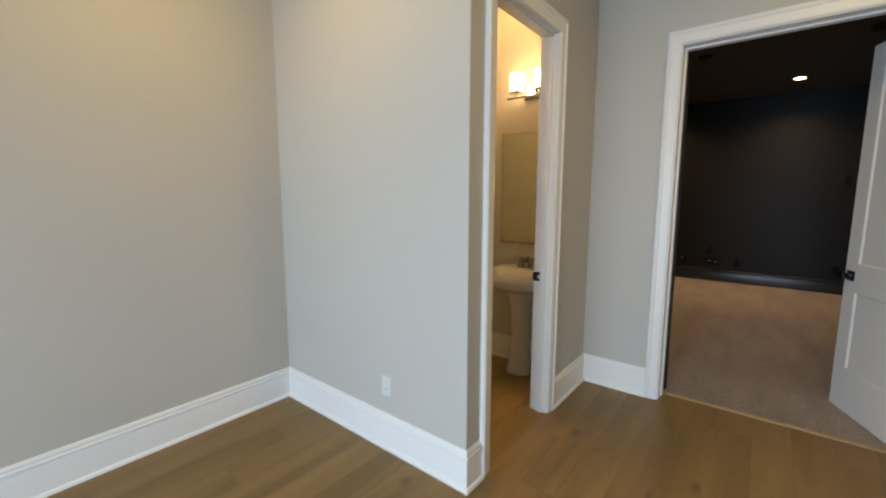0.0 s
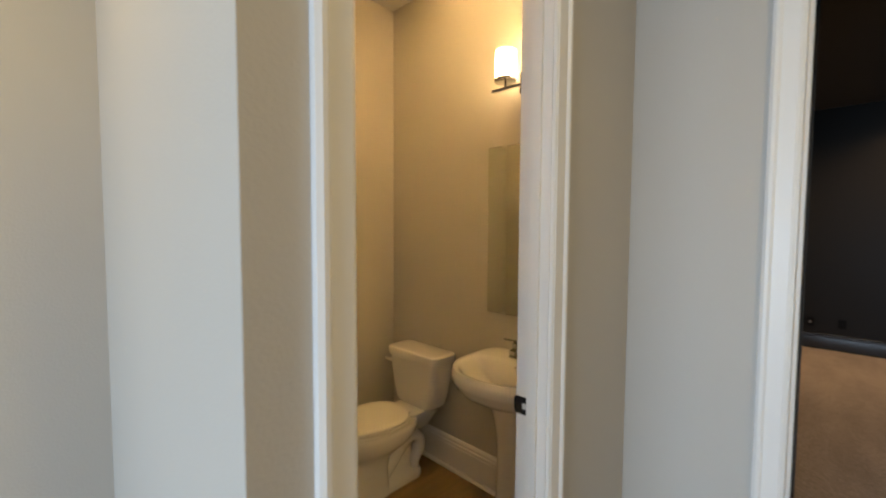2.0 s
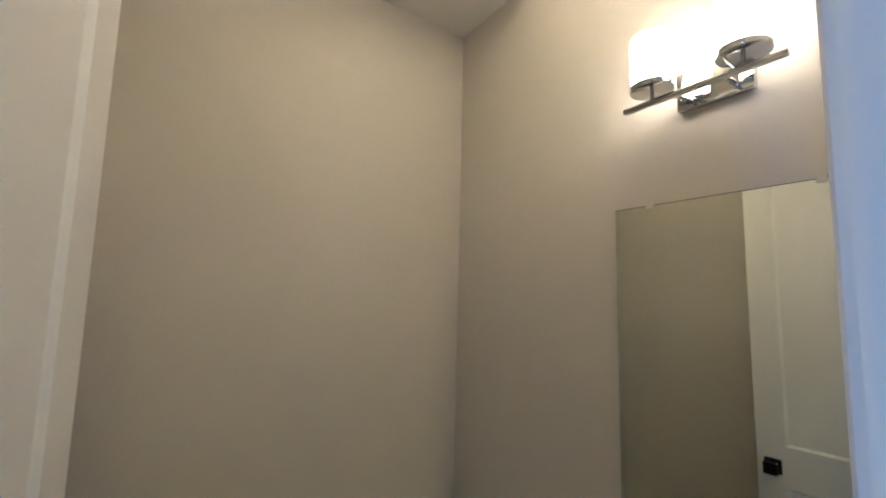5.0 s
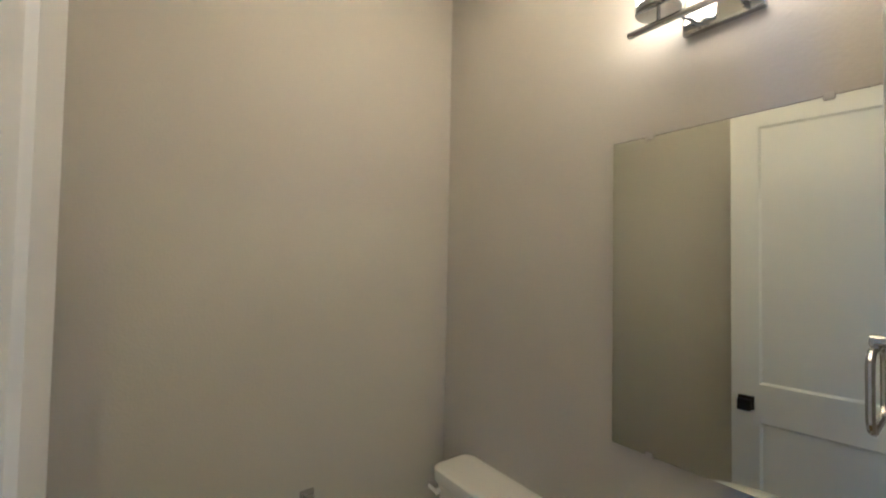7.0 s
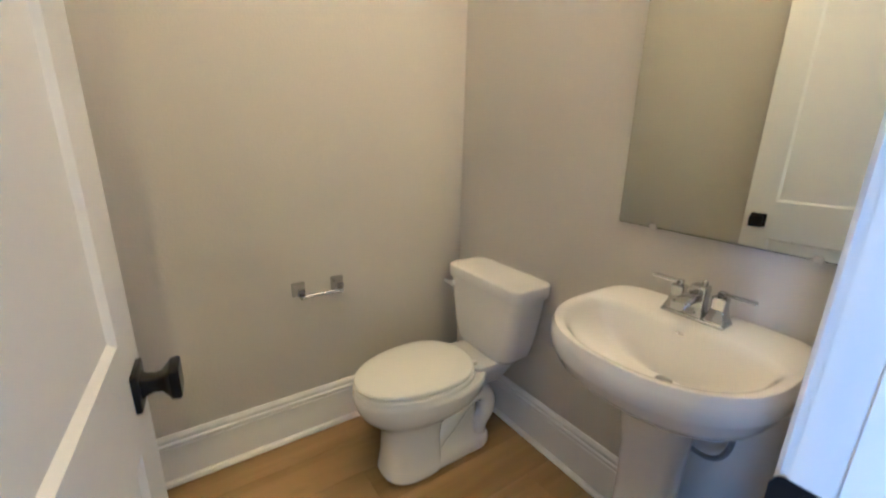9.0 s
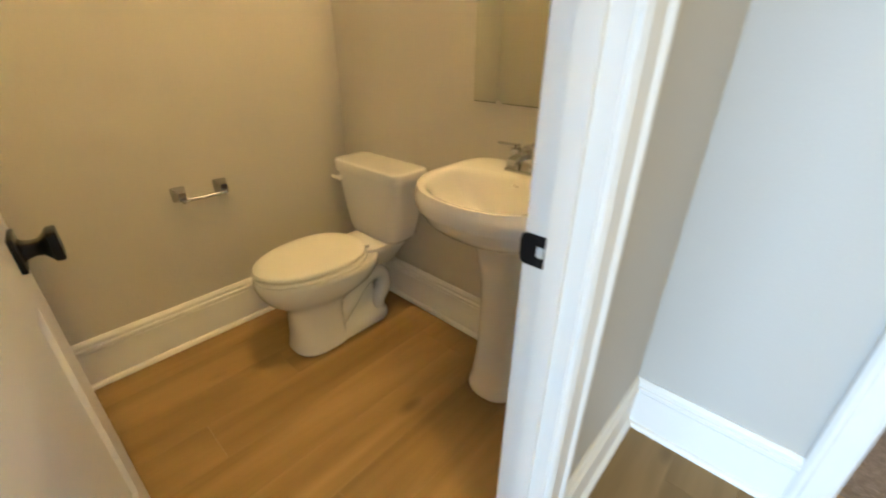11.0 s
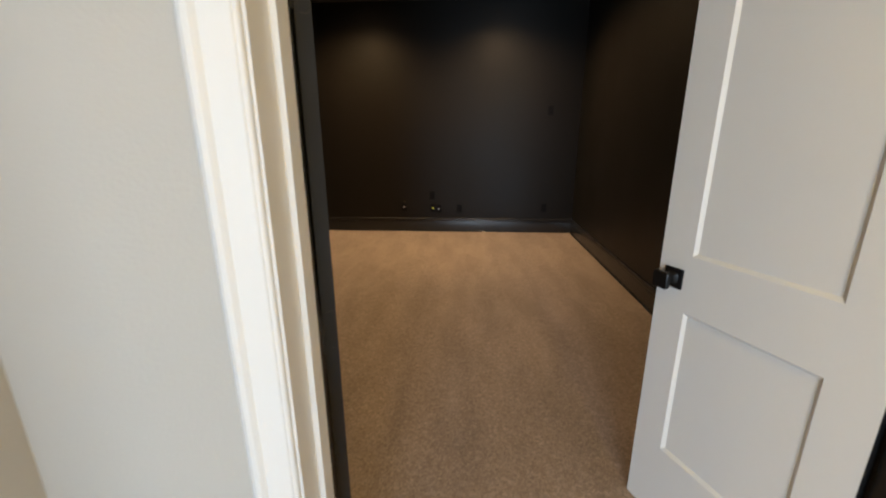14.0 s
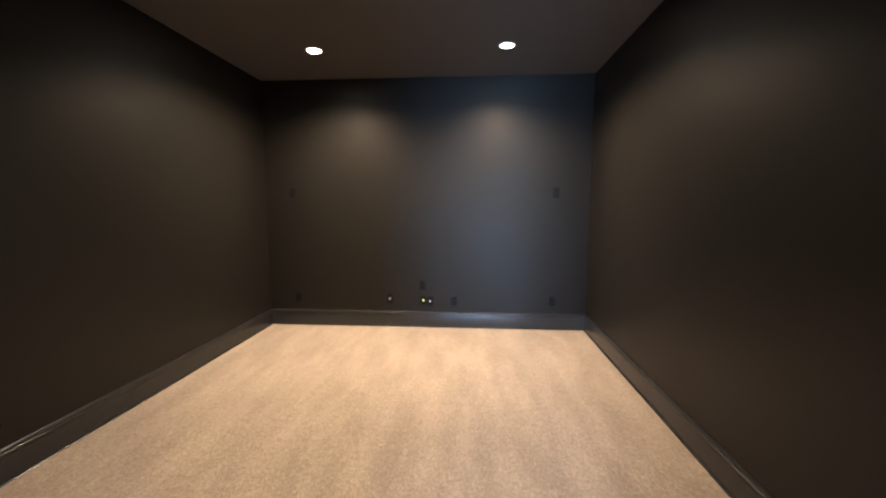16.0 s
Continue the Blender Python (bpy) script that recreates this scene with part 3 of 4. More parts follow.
def make_toilet(cx, wall_y):
    t = thing("toilet", "white two-piece elongated toilet with closed lid, standing on the wood floor", "toilet", pose(cx, wall_y, 0))
    # bowl: foot, waist and rim
    rings = [oval(0, cy, z * 0.957, hw, bk, fr, eb, ef) for z, cy, hw, bk, fr, eb, ef in (
        (0.000, -0.49, 0.108, 0.085, 0.150, 3.4, 2.7), (0.010, -0.49, 0.112, 0.088, 0.156, 3.4, 2.7), (0.030, -0.49, 0.109, 0.085, 0.153, 3.4, 2.7), (0.080, -0.49, 0.104, 0.080, 0.146, 3.2, 2.6), (0.160, -0.49, 0.102, 0.080, 0.142, 3.0, 2.5),
        (0.215, -0.485, 0.104, 0.090, 0.151, 2.6, 2.4), (0.240, -0.475, 0.111, 0.115, 0.173, 2.4, 2.3), (0.262, -0.46, 0.124, 0.150, 0.212, 2.3, 2.2), (0.285, -0.44, 0.146, 0.175, 0.258, 2.2, 2.1), (0.312, -0.42, 0.164, 0.195, 0.298, 2.2, 2.1),
        (0.345, -0.41, 0.175, 0.21, 0.323, 2.3, 2.1), (0.380, -0.41, 0.180, 0.215, 0.331, 2.4, 2.1), (0.396, -0.41, 0.179, 0.214, 0.330, 2.4, 2.1), (0.403, -0.41, 0.174, 0.210, 0.325, 2.4, 2.1), (0.405, -0.41, 0.164, 0.20, 0.315, 2.4, 2.1))]
    part("bowl", loft(bmesh.new(), rings), PORCELAIN, t, "white glazed bowl")
    # rear deck and spine under the tank
    rings = [rounded(0, y, z - 0.012, hx, hy, r, 6) for z, y, hx, hy, r in (
        (0.28, -0.17, 0.052, 0.105, 0.045), (0.325, -0.165, 0.080, 0.125, 0.055), (0.37, -0.155, 0.104, 0.135, 0.06), (0.398, -0.15, 0.116, 0.140, 0.05), (0.412, -0.15, 0.114, 0.138, 0.05), (0.416, -0.15, 0.106, 0.130, 0.05))]
    part("deck", loft(bmesh.new(), rings), PORCELAIN, t)
    bm = bmesh.new()
    loft(bm, [rounded(0, y, z, hx, hy, r, 8) for z, y, hx, hy, r in (
        (0.0, -0.335, 0.100, 0.185, 0.075), (0.012, -0.335, 0.103, 0.188, 0.077), (0.034, -0.335, 0.100, 0.185, 0.075), (0.050, -0.335, 0.090, 0.176, 0.068), (0.070, -0.338, 0.070, 0.165, 0.055),
        (0.110, -0.345, 0.056, 0.150, 0.045), (0.20, -0.345, 0.052, 0.140, 0.042), (0.32, -0.30, 0.056, 0.150, 0.042))])
    for sx in (-1, 1):
        pts = smooth_path([(sx * 0.034, -0.43, 0.085), (sx * 0.042, -0.365, 0.150), (sx * 0.046, -0.295, 0.225), (sx * 0.048, -0.225, 0.252), (sx * 0.048, -0.172, 0.215), (sx * 0.048, -0.170, 0.150), (sx * 0.046, -0.205, 0.095), (sx * 0.044, -0.215, 0.02)], 6)
        tube(bm, pts, [0.046, 0.045, 0.043] + [0.041] * (len(pts) - 3), 18)
    part("trapway", bm, PORCELAIN, t, "glazed trapway bulge")
    for sx in (-1, 1):
        part("bolt_cap", turned([(0.013, 0.018), (0.013, 0.026), (0.010, 0.034), (0.004, 0.037)], 14, sx * 0.084, -0.300), SEATPLASTIC, t)
    # seat ring and lid
    def seat_rings(rows, eb=2.35):
        return [oval(0, -0.450, z - 0.020, 0.180 - d, 0.192 - d, 0.288 - d, eb, 2.05) for z, d in rows]
    part("seat", loft(bmesh.new(), seat_rings(((0.406, 0.030), (0.4115, 0.028), (0.412, 0.003), (0.414, 0.0), (0.420, 0.0), (0.426, 0.003), (0.428, 0.010)))), SEATPLASTIC, t, "white seat ring")
    part("seat_lid", loft(bmesh.new(), seat_rings(((0.4270, 0.034), (0.4345, 0.032), (0.4350, 0.006), (0.442, 0.003), (0.450, 0.007), (0.454, 0.018), (0.4565, 0.05), (0.4575, 0.10)), 2.25)), SEATPLASTIC, t, "closed white lid")
    for sx in (-1, 1):
        part("seat_hinge", boxes((sx * 0.07 - 0.014, sx * 0.07 + 0.014, -0.278, -0.252, 0.398, 0.419), bevel=0.006), SEATPLASTIC, t)
    # tank and its lid
    rings = [rounded(0, y, z, hx, hy, r, 7) for z, y, hx, hy, r in (
        (0.396, -0.105, 0.135, 0.062, 0.05), (0.404, -0.105, 0.155, 0.075, 0.055), (0.430, -0.104, 0.176, 0.084, 0.055), (0.50, -0.102, 0.189, 0.088, 0.05), (0.60, -0.101, 0.203, 0.091, 0.045), (0.690, -0.100, 0.211, 0.093, 0.04))]
    part("tank", loft(bmesh.new(), rings), PORCELAIN, t, "white tapered tank")
    rings = [rounded(0, -0.101, z, 0.226 - d, 0.103 - d, 0.045, 7) for z, d in ((0.689, 0.006), (0.691, 0.002), (0.700, 0.0), (0.732, 0.0), (0.739, 0.002), (0.743, 0.007), (0.7445, 0.018), (0.745, 0.05))]
    part("tank_lid", loft(bmesh.new(), rings), PORCELAIN, t)
    lv = part("flush_lever", boxes((-0.232, -0.168, -0.207, -0.197, 0.648, 0.664), bevel=0.004), SEATPLASTIC, t, "white flush lever")
    part("lever_base", tube(bmesh.new(), [(-0.178, -0.190, 0.657), (-0.178, -0.204, 0.657)], 0.013, 14), SEATPLASTIC, lv)
    # water supply by the wall
    v = part("supply_valve", tube(bmesh.new(), [(-0.165, -0.02, 0.17), (-0.165, -0.065, 0.17)], 0.009, 12), CHROME, t, "chrome shut-off valve")
    part("valve_handle", tube(bmesh.new(), [(-0.165, -0.065, 0.17), (-0.165, -0.083, 0.17)], 0.015, 10), CHROME, v)
    part("supply_hose", tube(bmesh.new(), smooth_path([(-0.165, -0.05, 0.18), (-0.168, -0.055, 0.26), (-0.16, -0.075, 0.34), (-0.145, -0.09, 0.415)]), 0.006, 8), BLACKPLASTIC, t, "dark supply hose")
    return t


make_toilet(-1.233, 0.0).scale = (1.015, 1.015, 1.02)


def make_sink(cx, wall_y):
    s = thing("pedestal_sink", "white glazed pedestal sink with centre-set chrome faucet below the mirror", "sink", pose(cx, wall_y, 0))
    cy, zr = -0.238, 0.864
    O = lambda z, hw, bk, fr, eb=5.6, ef=2.25: oval(0, cy, z, hw, bk, fr, eb, ef, 64)
    rings = [O(0.692, 0.10, 0.13, 0.075, 3, 2), O(0.698, 0.14, 0.15, 0.10, 3, 2), O(0.712, 0.190, 0.175, 0.150, 3.2, 2.1), O(0.735, 0.228, 0.200, 0.205), O(0.768, 0.248, 0.220, 0.240),
             O(0.795, 0.258, 0.229, 0.253), O(0.805, 0.264, 0.231, 0.261), O(0.835, 0.266, 0.232, 0.264), O(0.846, 0.264, 0.231, 0.261), O(zr, 0.258, 0.228, 0.255),
             O(zr, 0.252, 0.220, 0.248)]
    # hollow: the deck behind stays flat, the bowl is set forward
    B = lambda z, hw, bk, fr, dy=0.0: oval(0, cy + dy, z, hw, bk, fr, 2.9, 2.2, 64)
    rings += [B(zr - 0.002, 0.240, 0.092, 0.238), B(zr - 0.008, 0.232, 0.082, 0.231), B(zr - 0.022, 0.222, 0.073, 0.220), B(zr - 0.055, 0.205, 0.061, 0.195), B(zr - 0.095, 0.165, 0.036, 0.168, 0.014), B(zr - 0.132, 0.115, 0.022, 0.130, 0.026), B(zr - 0.152, 0.05, 0.016, 0.050, 0.034), B(zr - 0.155, 0.02, 0.012, 0.02, 0.034)]
    part("basin", loft(bmesh.new(), rings), PORCELAIN, s, "white glazed oval basin")
    part("drain", turned([(0.021, zr - 0.1545), (0.021, zr - 0.152), (0.014, zr - 0.1515), (0.010, zr - 0.149)], 20, 0, cy + 0.034), CHROME, s, "chrome drain")
    ov = bmesh.new()
    loft(ov, [[(p[0], cy + 0.0715 - d, zr - 0.027 + p[1]) for p in rounded(0, 0, 0, 0.012, 0.004, 0.0038, 4)] for d in (-0.002, 0.003)])
    part("overflow_slot", ov, NICKEL, s, "overflow opening")
    # pedestal
    rings = [oval(0, y, z, hw, bk, fr, 2.6, 2.3, 40) for z, y, hw, bk, fr in (
        (0.0, -0.19, 0.104, 0.10, 0.098), (0.015, -0.19, 0.106, 0.102, 0.100), (0.03, -0.19, 0.102, 0.10, 0.096), (0.08, -0.19, 0.092, 0.09, 0.086), (0.20, -0.19, 0.080, 0.08, 0.076),
        (0.36, -0.19, 0.075, 0.075, 0.072), (0.50, -0.19, 0.080, 0.08, 0.078), (0.60, -0.20, 0.090, 0.09, 0.088), (0.665, -0.205, 0.106, 0.10, 0.102), (0.705, -0.21, 0.122, 0.11, 0.116))]
    part("pedestal", loft(bmesh.new(), rings), PORCELAIN, s, "white tapered pedestal column")
    # faucet
    fy = -0.098
    f = part("faucet", boxes((-0.078, 0.078, fy - 0.030, fy + 0.026, zr, zr + 0.010), bevel=0.003), CHROME, s, "polished chrome centre-set faucet")
    for sx in (-1, 1):
        rings = [rounded(sx * 0.051, fy, zr + z, h, h, h * 0.2, 3) for z, h in ((0.009, 0.025), (0.014, 0.0245), (0.030, 0.0185), (0.054, 0.0150), (0.066, 0.0165), (0.074, 0.0165))]
        hd = part("handle_post", loft(bmesh.new(), rings), CHROME, f)
        part("lever", boxes((min(sx * 0.045, sx * 0.125), max(sx * 0.045, sx * 0.125), fy - 0.008, fy + 0.008, zr + 0.078, zr + 0.087), bevel=0.002), CHROME, f, "flat chrome lever")
        part("lever_neck", boxes((sx * 0.051 - 0.008, sx * 0.051 + 0.008, fy - 0.008, fy + 0.008, zr + 0.072, zr + 0.089), bevel=0.002), CHROME, f)
    rings = [rounded(0, fy, zr + z, h, h, h * 0.2, 3) for z, h in ((0.009, 0.024), (0.03, 0.019), (0.055, 0.018), (0.078, 0.020), (0.090, 0.018))]
    sb = loft(bmesh.new(), rings)
    sp_r = [[(px, fy + y, zr + z + pz) for px, pz, _ in rounded(0, 0, 0, 0.016, h, 0.003, 3)] for y, z, h in ((0.0, 0.060, 0.012), (-0.05, 0.066, 0.011), (-0.085, 0.064, 0.010), (-0.112, 0.058, 0.009))]
    loft(sb, sp_r)
    part("spout", sb, CHROME, f)
    part("lift_rod", tube(bmesh.new(), [(0, fy + 0.021, zr + 0.01), (0, fy + 0.021, zr + 0.088)], 0.0028, 8), CHROME, f)
    part("lift_knob", turned([(0.003, zr + 0.082), (0.007, zr + 0.086), (0.0075, zr + 0.094), (0.004, zr + 0.098)], 14, 0, fy + 0.021), CHROME, f)
    # plumbing below
    part("supply_hose", tube(bmesh.new(), smooth_path([(0.125, -0.06, 0.72), (0.134, -0.06, 0.60), (0.132, -0.06, 0.525), (0.112, -0.06, 0.478), (0.075, -0.06, 0.460), (0.02, -0.055, 0.468), (-0.01, -0.02, 0.48)]), 0.0075, 10), HOSE, s, "grey braided supply hose")
    return s


make_sink(-0.462, 0.0)

# mirror with its clips
mir = thing("mirror", "frameless rectangular wall mirror held by clear clips above the sink", "mirror", pose(-0.464, -0.007, 1.516, 0.25, 0, 0.6))
MW, MH = 0.303, 0.457
bm = boxes((-MW, MW, -0.010, 0.0, -MH, MH))
bm.normal_update()
for fc in bm.faces:
    fc.material_index = 0 if fc.normal.y < -0.5 else 1
part("glass", bm, [MIRROR, mat("mirror_edge", (0.012, 0.013, 0.010), 0.3)], mir, "silvered glass", smooth=False)
# dark sheet 3 mm larger than the glass, drawing a thin line round it
part("backing", boxes((-MW - 0.003, MW + 0.003, -0.004, 0.0, -MH - 0.003, MH + 0.003)), BLACKPLASTIC, mir, "thin dark border round the mirror glass", smooth=False)
CLIP = mat("clear_plastic_clip", (0.55, 0.53, 0.48), 0.15, coat=0.5)
for sx in (-1, 1):
    for sz in (-1, 1):
        part("clip", boxes((sx * 0.191 - 0.010, sx * 0.191 + 0.010, -0.014, 0.0, sz * MH - 0.009, sz * MH + 0.009), bevel=0.003), CLIP, mir, "small plastic mirror clip")


def make_vanity_light(cx, wall_y):
    v = thing("vanity_light", "two-shade chrome wall light with lit opal glass cylinders above the mirror", "wall light", pose(cx, wall_y, 0.024))
    part("backplate", boxes((-0.093, 0.093, -0.022, 0.0, 2.205, 2.315), bevel=0.003), CHROME, v, "mirror-polished backplate")
    part("bar", boxes((-0.189, 0.189, -0.134, -0.118, 2.203, 2.217), bevel=0.0015), CHROME, v, "long square chrome bar")
    for sx in (-1, 1):
        part("arm", tube(bmesh.new(), smooth_path([(sx * 0.055, -0.018, 2.225), (sx * 0.058, -0.072, 2.222), (sx * 0.062, -0.122, 2.212)]), 0.0055, 10), CHROME, v)
        part("arm_collar", tube(bmesh.new(), [(sx * 0.055, -0.022, 2.225), (sx * 0.055, -0.030, 2.225)], 0.010, 14), CHROME, v)
        x = sx * 0.107
        part("stem", tube(bmesh.new(), [(x, -0.126, 2.216), (x, -0.126, 2.246)], 0.005, 10), CHROME, v)
        part("cup", turned([(0.020, 2.240), (0.055, 2.242), (0.0565, 2.245), (0.0565, 2.256), (0.054, 2.258), (0.01, 2.258)], 36, x, -0.126), CHROME, v, "chrome shade holder")
        prof = [(0.0525, 2.2575), (0.0530, 2.290), (0.0530, 2.386), (0.0515, 2.394), (0.0495, 2.394), (0.0490, 2.386), (0.0490, 2.275), (0.047, 2.262), (0.01, 2.262)]
        part("glass_shade", turned(prof, 40, x, -0.126), SHADE, v, "lit opal glass cylinder")
    return v


make_vanity_light(-0.475, 0.0)

# paper holder on the west wall
tp = thing("toilet_paper_holder", "empty chrome toilet paper holder on the greige wall", "paper holder", pose(TP_X, -0.737, 0.690))
for sy in (-1, 1):
    y = sy * 0.081
    rings = [[(d, y + p[0], p[1]) for p in rounded(0, 0, 0, h, h * 1.1, 0.006, 4)] for d, h in ((0.0, 0.027), (0.007, 0.027), (0.024, 0.0185), (0.030, 0.0150), (0.052, 0.0135))]
    po = part("post", loft(bmesh.new(), rings), SHADECHROME, tp, "square flared chrome post")
    part("post_arm", boxes((0.034, 0.066, y - 0.007, y + 0.007, -0.026, -0.008), bevel=0.003), SHADECHROME, po)
part("roller", tube(bmesh.new(), [(0.055, -0.083, -0.017), (0.055, -0.03, -0.017), (0.055, -0.028, -0.017), (0.055, 0.083, -0.017)], [0.0075, 0.0075, 0.006, 0.006], 14), SHADECHROME, tp, "thin chrome roller")

# towel ring on the door wall
tr_ = thing("towel_ring", "chrome towel ring hanging on the wall beside the mirror", "towel ring", pose(D_IN, -0.262, 1.488))
rings = [[(-d, p[0], p[1]) for p in rounded(0, 0, 0, h, h, 0.006, 4)] for d, h in ((0.0, 0.024), (0.006, 0.024), (0.012, 0.018), (0.022, 0.012), (0.040, 0.010), (0.077, 0.010), (0.079, 0.008))]
part("post", loft(bmesh.new(), rings), SHADECHROME, tr_, "square chrome post")
ringpts = [(-0.070, p[0], p[1] - 0.070) for p in rounded(0, 0, 0, 0.070, 0.060, 0.028, 6)]
part("ring", tube(bmesh.new(), ringpts + ringpts[:2], 0.0055, 10), SHADECHROME, tr_, "rounded rectangular chrome ring")

# ---- theatre and hall fittings ----


def downlight(x, y, ring_mat):
    d = thing("recessed_light", "small round recessed ceiling light, switched on", "ceiling light", pose(x, y, CEIL), group="ceiling downlights")
    part("trim_ring", turned([(0.082, 0.0), (0.082, -0.004), (0.078, -0.008), (0.062, -0.008), (0.058, -0.003), (0.02, -0.003)], 36), ring_mat, d)
    part("lens", turned([(0.057, -0.0035), (0.055, -0.0075), (0.03, -0.009), (0.005, -0.0095)], 32), LAMPDISC, d, "lit lens")
    return d


for lx, ly in THEATRE_LAMPS:
    downlight(lx, ly, TRIM)
for lx, ly in HALL_LAMPS:
    downlight(lx, ly, TRIM)
sd = thing("smoke_detector", "small round dark smoke detector on the theatre ceiling", "smoke detector", pose(0.362, 2.525, CEIL))
part("base", turned([(0.070, 0.0), (0.070, -0.012), (0.062, -0.014)], 32), DARKTRIM, sd)
part("cover", turned([(0.060, -0.013), (0.058, -0.030), (0.045, -0.038), (0.01, -0.040)], 32), DARKTRIM, sd)

vent = thing("ceiling_register", "dark painted steel air register on the theatre ceiling", "air vent", pose(1.757, 2.560, CEIL))
VX, VY = 0.092, 0.172
# black sheet behind the slats stands in for the shade of the duct
part("backing", boxes((-VX + 0.02, VX - 0.02, -VY + 0.02, VY - 0.02, -0.002, -0.0005)), BLACKPLASTIC, vent, smooth=False)
for b in ((-VX, VX, -VY, -VY + 0.024, -0.007, 0.0), (-VX, VX, VY - 0.024, VY, -0.007, 0.0), (-VX, -VX + 0.024, -VY + 0.024, VY - 0.024, -0.007, 0.0), (VX - 0.024, VX, -VY + 0.024, VY - 0.024, -0.007, 0.0)):
    part("frame", boxes(b, bevel=0.0015), VENTPAINT, vent)
for k in range(7):
    sy = -VY + 0.044 + k * (2 * VY - 0.088) / 6
    part("slat", loft(bmesh.new(), [[(sxx, sy + a, z) for a, z in ((-0.013, -0.010), (-0.011, -0.011), (0.012, -0.0025), (0.011, -0.0015))] for sxx in (-VX + 0.022, VX - 0.022)]), VENTPAINT, vent)


def wall_plate(name, label, m, plate, socket, kind="outlet"):
    """A wall plate in its own plane: x along the wall, z up, -y out of the wall."""
    o = thing(name, label, "wall plate", m, group="wall plates")
    rings = [[(p[0], -d, p[1]) for p in rounded(0, 0, 0, 0.036 - i, 0.058 - i, 0.004, 3)] for d, i in ((0.0, 0.0), (0.003, 0.0), (0.006, 0.003))]
    part("plate", loft(bmesh.new(), rings), plate, o)
    if kind == "outlet":
        for dz in (-0.020, 0.020):
            so = part("socket", boxes((-0.0165, 0.0165, -0.0085, -0.0055, dz - 0.0145, dz + 0.0145), bevel=0.0015), socket, o)
            for dx in (-0.006, 0.006):
                part("slot", boxes((dx - 0.0012, dx + 0.0012, -0.0090, -0.0083, dz - 0.002, dz + 0.006)), BLACKPLASTIC, so, smooth=False)
    else:
        part("jack", boxes((-0.012, 0.012, -0.016, -0.0055, -0.012, 0.012), bevel=0.004), socket, o)
    part("screw", tube(bmesh.new(), [(0, -0.0055, 0), (0, -0.0072, 0)], 0.003, 8), plate, o) if kind == "outlet" else None
    return o


NORTH = lambda x, z: pose(x, TH_N, z)
DKL = "charcoal outlet plate set in the dark end wall"
for x, z in ((-1.300, 1.684), (1.935, 1.684), (-1.270, 0.366), (1.925, 0.368), (0.720, 0.350), (0.328, 0.540)):
    wall_plate("outlet", DKL, NORTH(x, z), BLACKPLASTIC, BLACKPLASTIC)
wall_plate("cable_plate", "dark cable plate with a bright metal jack above the baseboard", NORTH(-0.084, 0.367), BLACKPLASTIC, NICKEL, "jack")
wall_plate("cable_plate", "dark cable plate with a yellow-green cap above the baseboard", NORTH(0.338, 0.353), BLACKPLASTIC, YELLOWGREEN, "jack")
wall_plate("cable_plate", "dark cable plate with a small metal jack above the baseboard", NORTH(0.425, 0.345), BLACKPLASTIC, NICKEL, "jack")
wall_plate("outlet", "charcoal outlet plate on the dark side wall", pose(TH_W, 2.15, 0.380, 0, 0, 90), BLACKPLASTIC, BLACKPLASTIC)
wall_plate("outlet", "white outlet plate low on the greige hall wall", pose(-0.560, B_OUT, 0.379), WHITEPLASTIC, WHITEPLASTIC)

# window in the south wall of the hall
wf = thing("window_1", "white framed hall window letting in daylight", "window", kind="structure")
for nm, b in (("window_frame", (wx0, wx0 + 0.05, HALL_S - 0.12, HALL_S - 0.07, wz0, wz1)), ("window_frame", (wx1 - 0.05, wx1, HALL_S - 0.12, HALL_S - 0.07, wz0, wz1)),
              ("window_frame", (wx0 + 0.05, wx1 - 0.05, HALL_S - 0.12, HALL_S - 0.07, wz0, wz0 + 0.05)), ("window_frame", (wx0 + 0.05, wx1 - 0.05, HALL_S - 0.12, HALL_S - 0.07, wz1 - 0.05, wz1))):
    part(nm, boxes(b, bevel=0.003), TRIM, wf)

# ---- floors, laid last ----
und = part("floor", boxes((A_X - 0.13, HALL_E + 0.13, HALL_S - 0.13, T_FACE - 0.012, -0.12, -0.006)), DARKGAP, smooth=False)
tagged(und, "oak-coloured plank floor running through hall and powder room", "floor", kind="structure")
PW, GAP = 0.184, 0.00025
rng = random.Random(7)
plank_meshes = {}


def plank_mesh(w, ln):
    key = (round(w, 3), round(ln, 3))
    if key not in plank_meshes:
        e, d = 0.0009, 0.0005
        hx, hy = w / 2 - GAP, ln / 2 - GAP
        v = [(-hx, -hy, -0.006), (hx, -hy, -0.006), (hx, hy, -0.006), (-hx, hy, -0.006), (-hx, -hy, -d), (hx, -hy, -d), (hx, hy, -d), (-hx, hy, -d),
             (-hx + e, -hy + e, 0), (hx - e, -hy + e, 0), (hx - e, hy - e, 0), (-hx + e, hy - e, 0)]
        f = [(0, 1, 5, 4), (1, 2, 6, 5), (2, 3, 7, 6), (3, 0, 4, 7), (4, 5, 9, 8), (5, 6, 10, 9), (6, 7, 11, 10), (7, 4, 8, 11), (8, 9, 10, 11)]
        me = bpy.data.meshes.new("plank")
        me.from_pydata(v, [], f)
        me.materials.append(WOOD)
        plank_meshes[key] = me
    return plank_meshes[key]


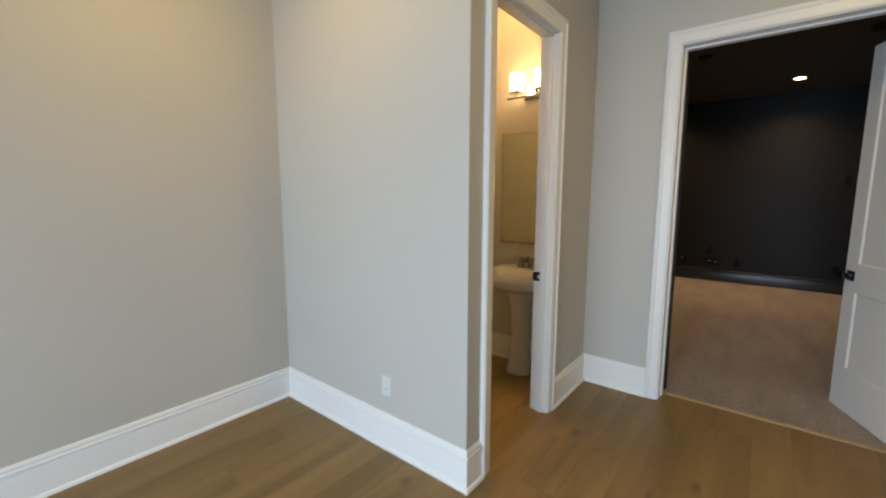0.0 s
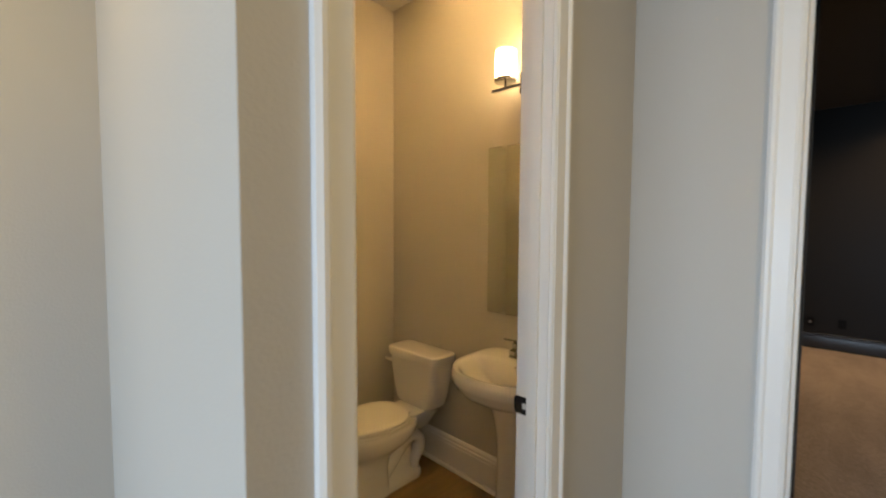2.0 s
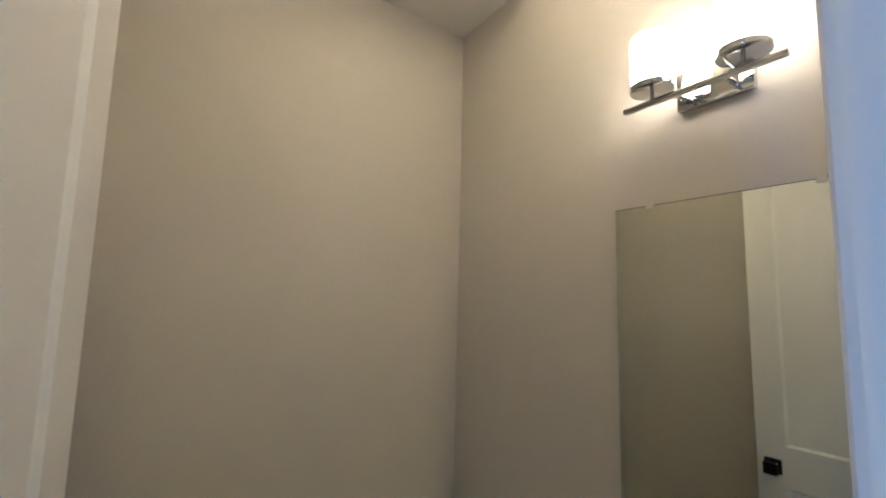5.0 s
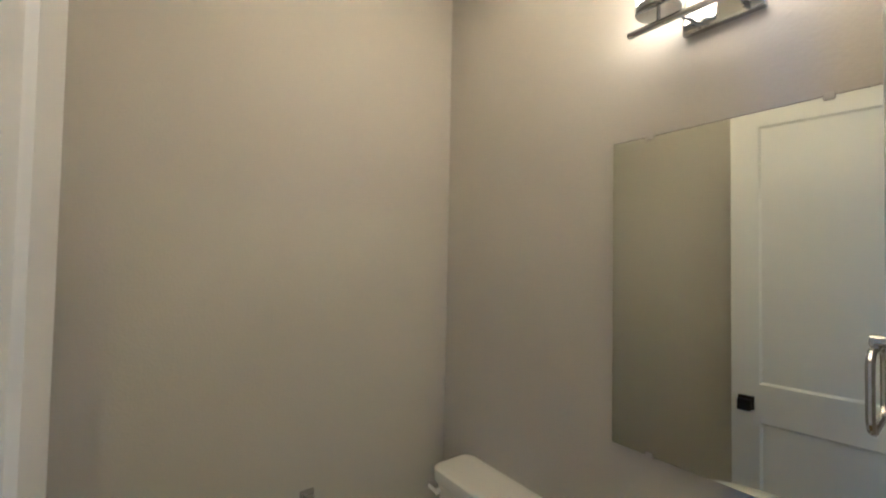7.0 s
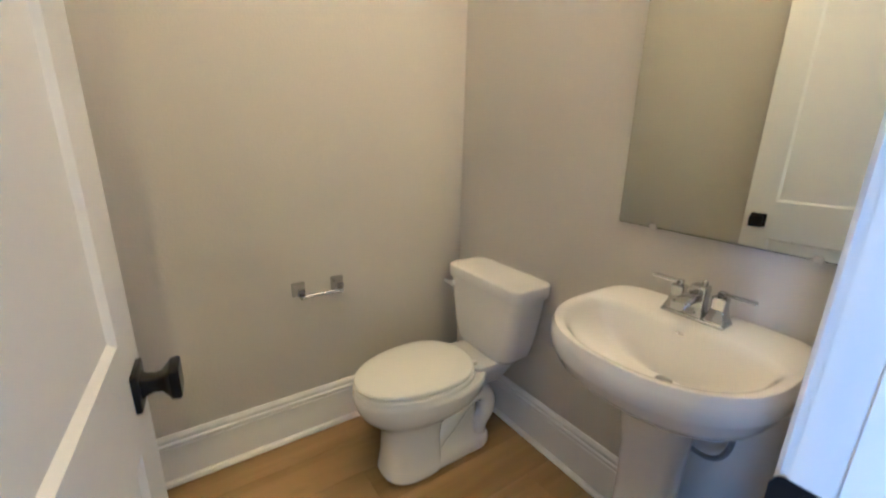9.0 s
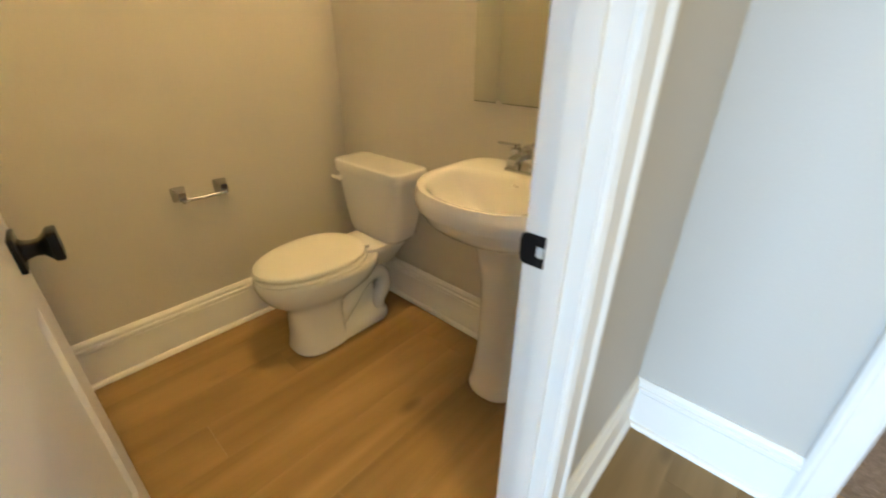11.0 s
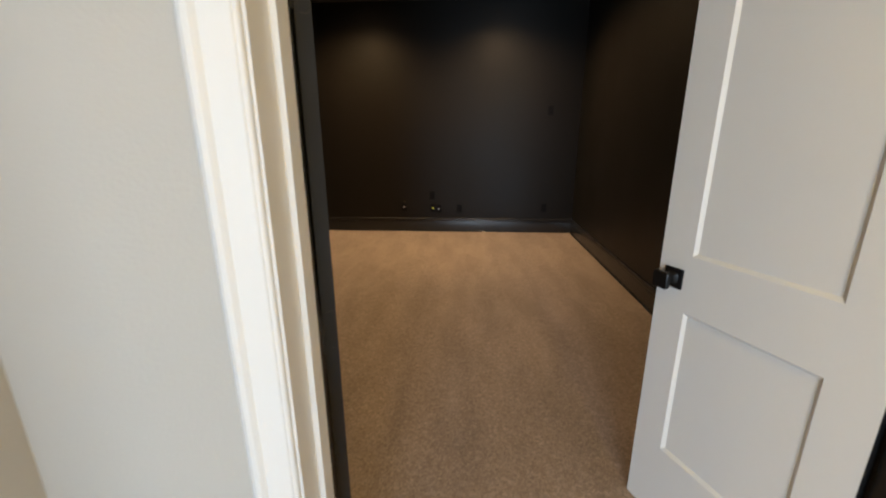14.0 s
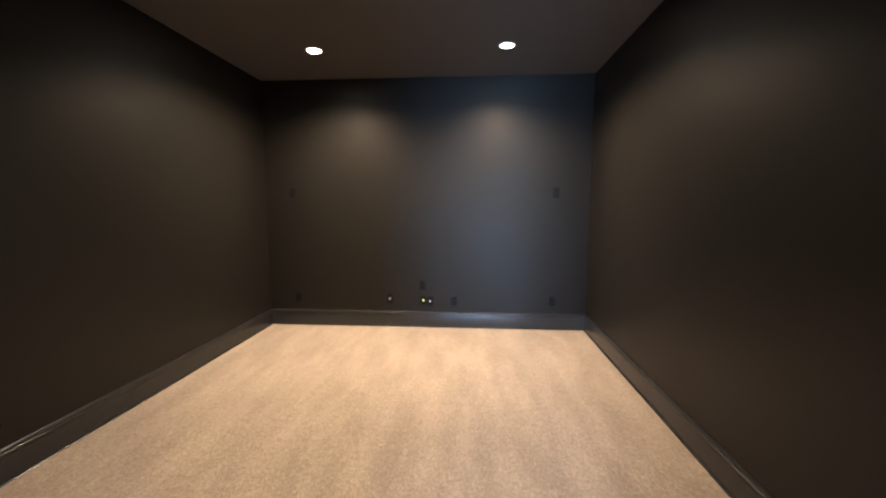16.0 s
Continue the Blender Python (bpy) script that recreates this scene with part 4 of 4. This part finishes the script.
FY0, FY1 = HALL_S, T_FACE - 0.012
far_v, far_f = [], []
x = TP_X - 0.02
while x < HALL_E:
    w = min(PW, HALL_E + 0.02 - x)
    y = FY1
    ln = 1.22 * rng.choice((0.25, 0.4, 0.55, 0.7, 0.85, 1.0))
    while y > FY0:
        y1 = max(FY0, y - ln)
        if y > -3.6 and x < 2.3:
            p = new("plank", plank_mesh(w, y - y1))
            p.location = (x + w / 2, (y + y1) / 2, 0)
            p.parent = und
        else:
            me = plank_mesh(w, y - y1)
            base = len(far_v)
            far_v += [(q.co.x + x + w / 2, q.co.y + (y + y1) / 2, q.co.z) for q in me.vertices]
            far_f += [tuple(base + k for k in pl.vertices) for pl in me.polygons]
        y = y1
        ln = 1.22
    x += w
me = bpy.data.meshes.new("far_planks")
me.from_pydata(far_v, [], far_f)
me.materials.append(WOOD)
fp = new("far_planks", me)
fp.parent = und
fp["kind"] = "stuff"

# carpet with a soft uneven pile
nx, ny = 190, 250
gx = np.linspace(TH_W, TH_E, nx)
gy = T_FACE - 0.008 + (TH_N - T_FACE + 0.008) * np.linspace(0, 1, ny) ** 1.6
X, Y = np.meshgrid(gx, gy)
Z = 0.010 + np.random.default_rng(3).normal(0, 0.0011, X.shape)
Z[0, :] = -0.002
verts = np.stack([X.ravel(), Y.ravel(), Z.ravel()], 1)
i = np.arange((ny - 1) * nx).reshape(ny - 1, nx)[:, :-1].ravel()
faces = np.stack([i, i + 1, i + 1 + nx, i + nx], 1)
me = bpy.data.meshes.new("carpet")
me.from_pydata(verts.tolist(), [], faces.tolist())
me.materials.append(CARPET)
me.shade_smooth()
tagged(new("floor_theatre_carpet", me), "brown-beige cut pile carpet covering the theatre floor", "carpet", kind="structure")
sl = part("subfloor_theatre", boxes((TH_W - 0.13, TH_E + 0.13, T_FACE - 0.010, TH_N + 0.13, -0.12, -0.012)), DARKGAP, smooth=False)
tagged(sl, "plain slab below the carpet", "floor", kind="structure")
ts = part("trim_threshold", loft(bmesh.new(), [[(xx, T_FACE - 0.012 + a, z) for a, z in ((-0.022, 0.0005), (-0.022, 0.004), (-0.016, 0.007), (0.006, 0.009), (0.012, 0.006), (0.012, 0.0005))] for xx in (T_X0 + 0.001, T_X1 - 0.001)]), OAKSTRIP)
tagged(ts, "narrow oak strip between wood floor and carpet", "threshold", kind="structure")
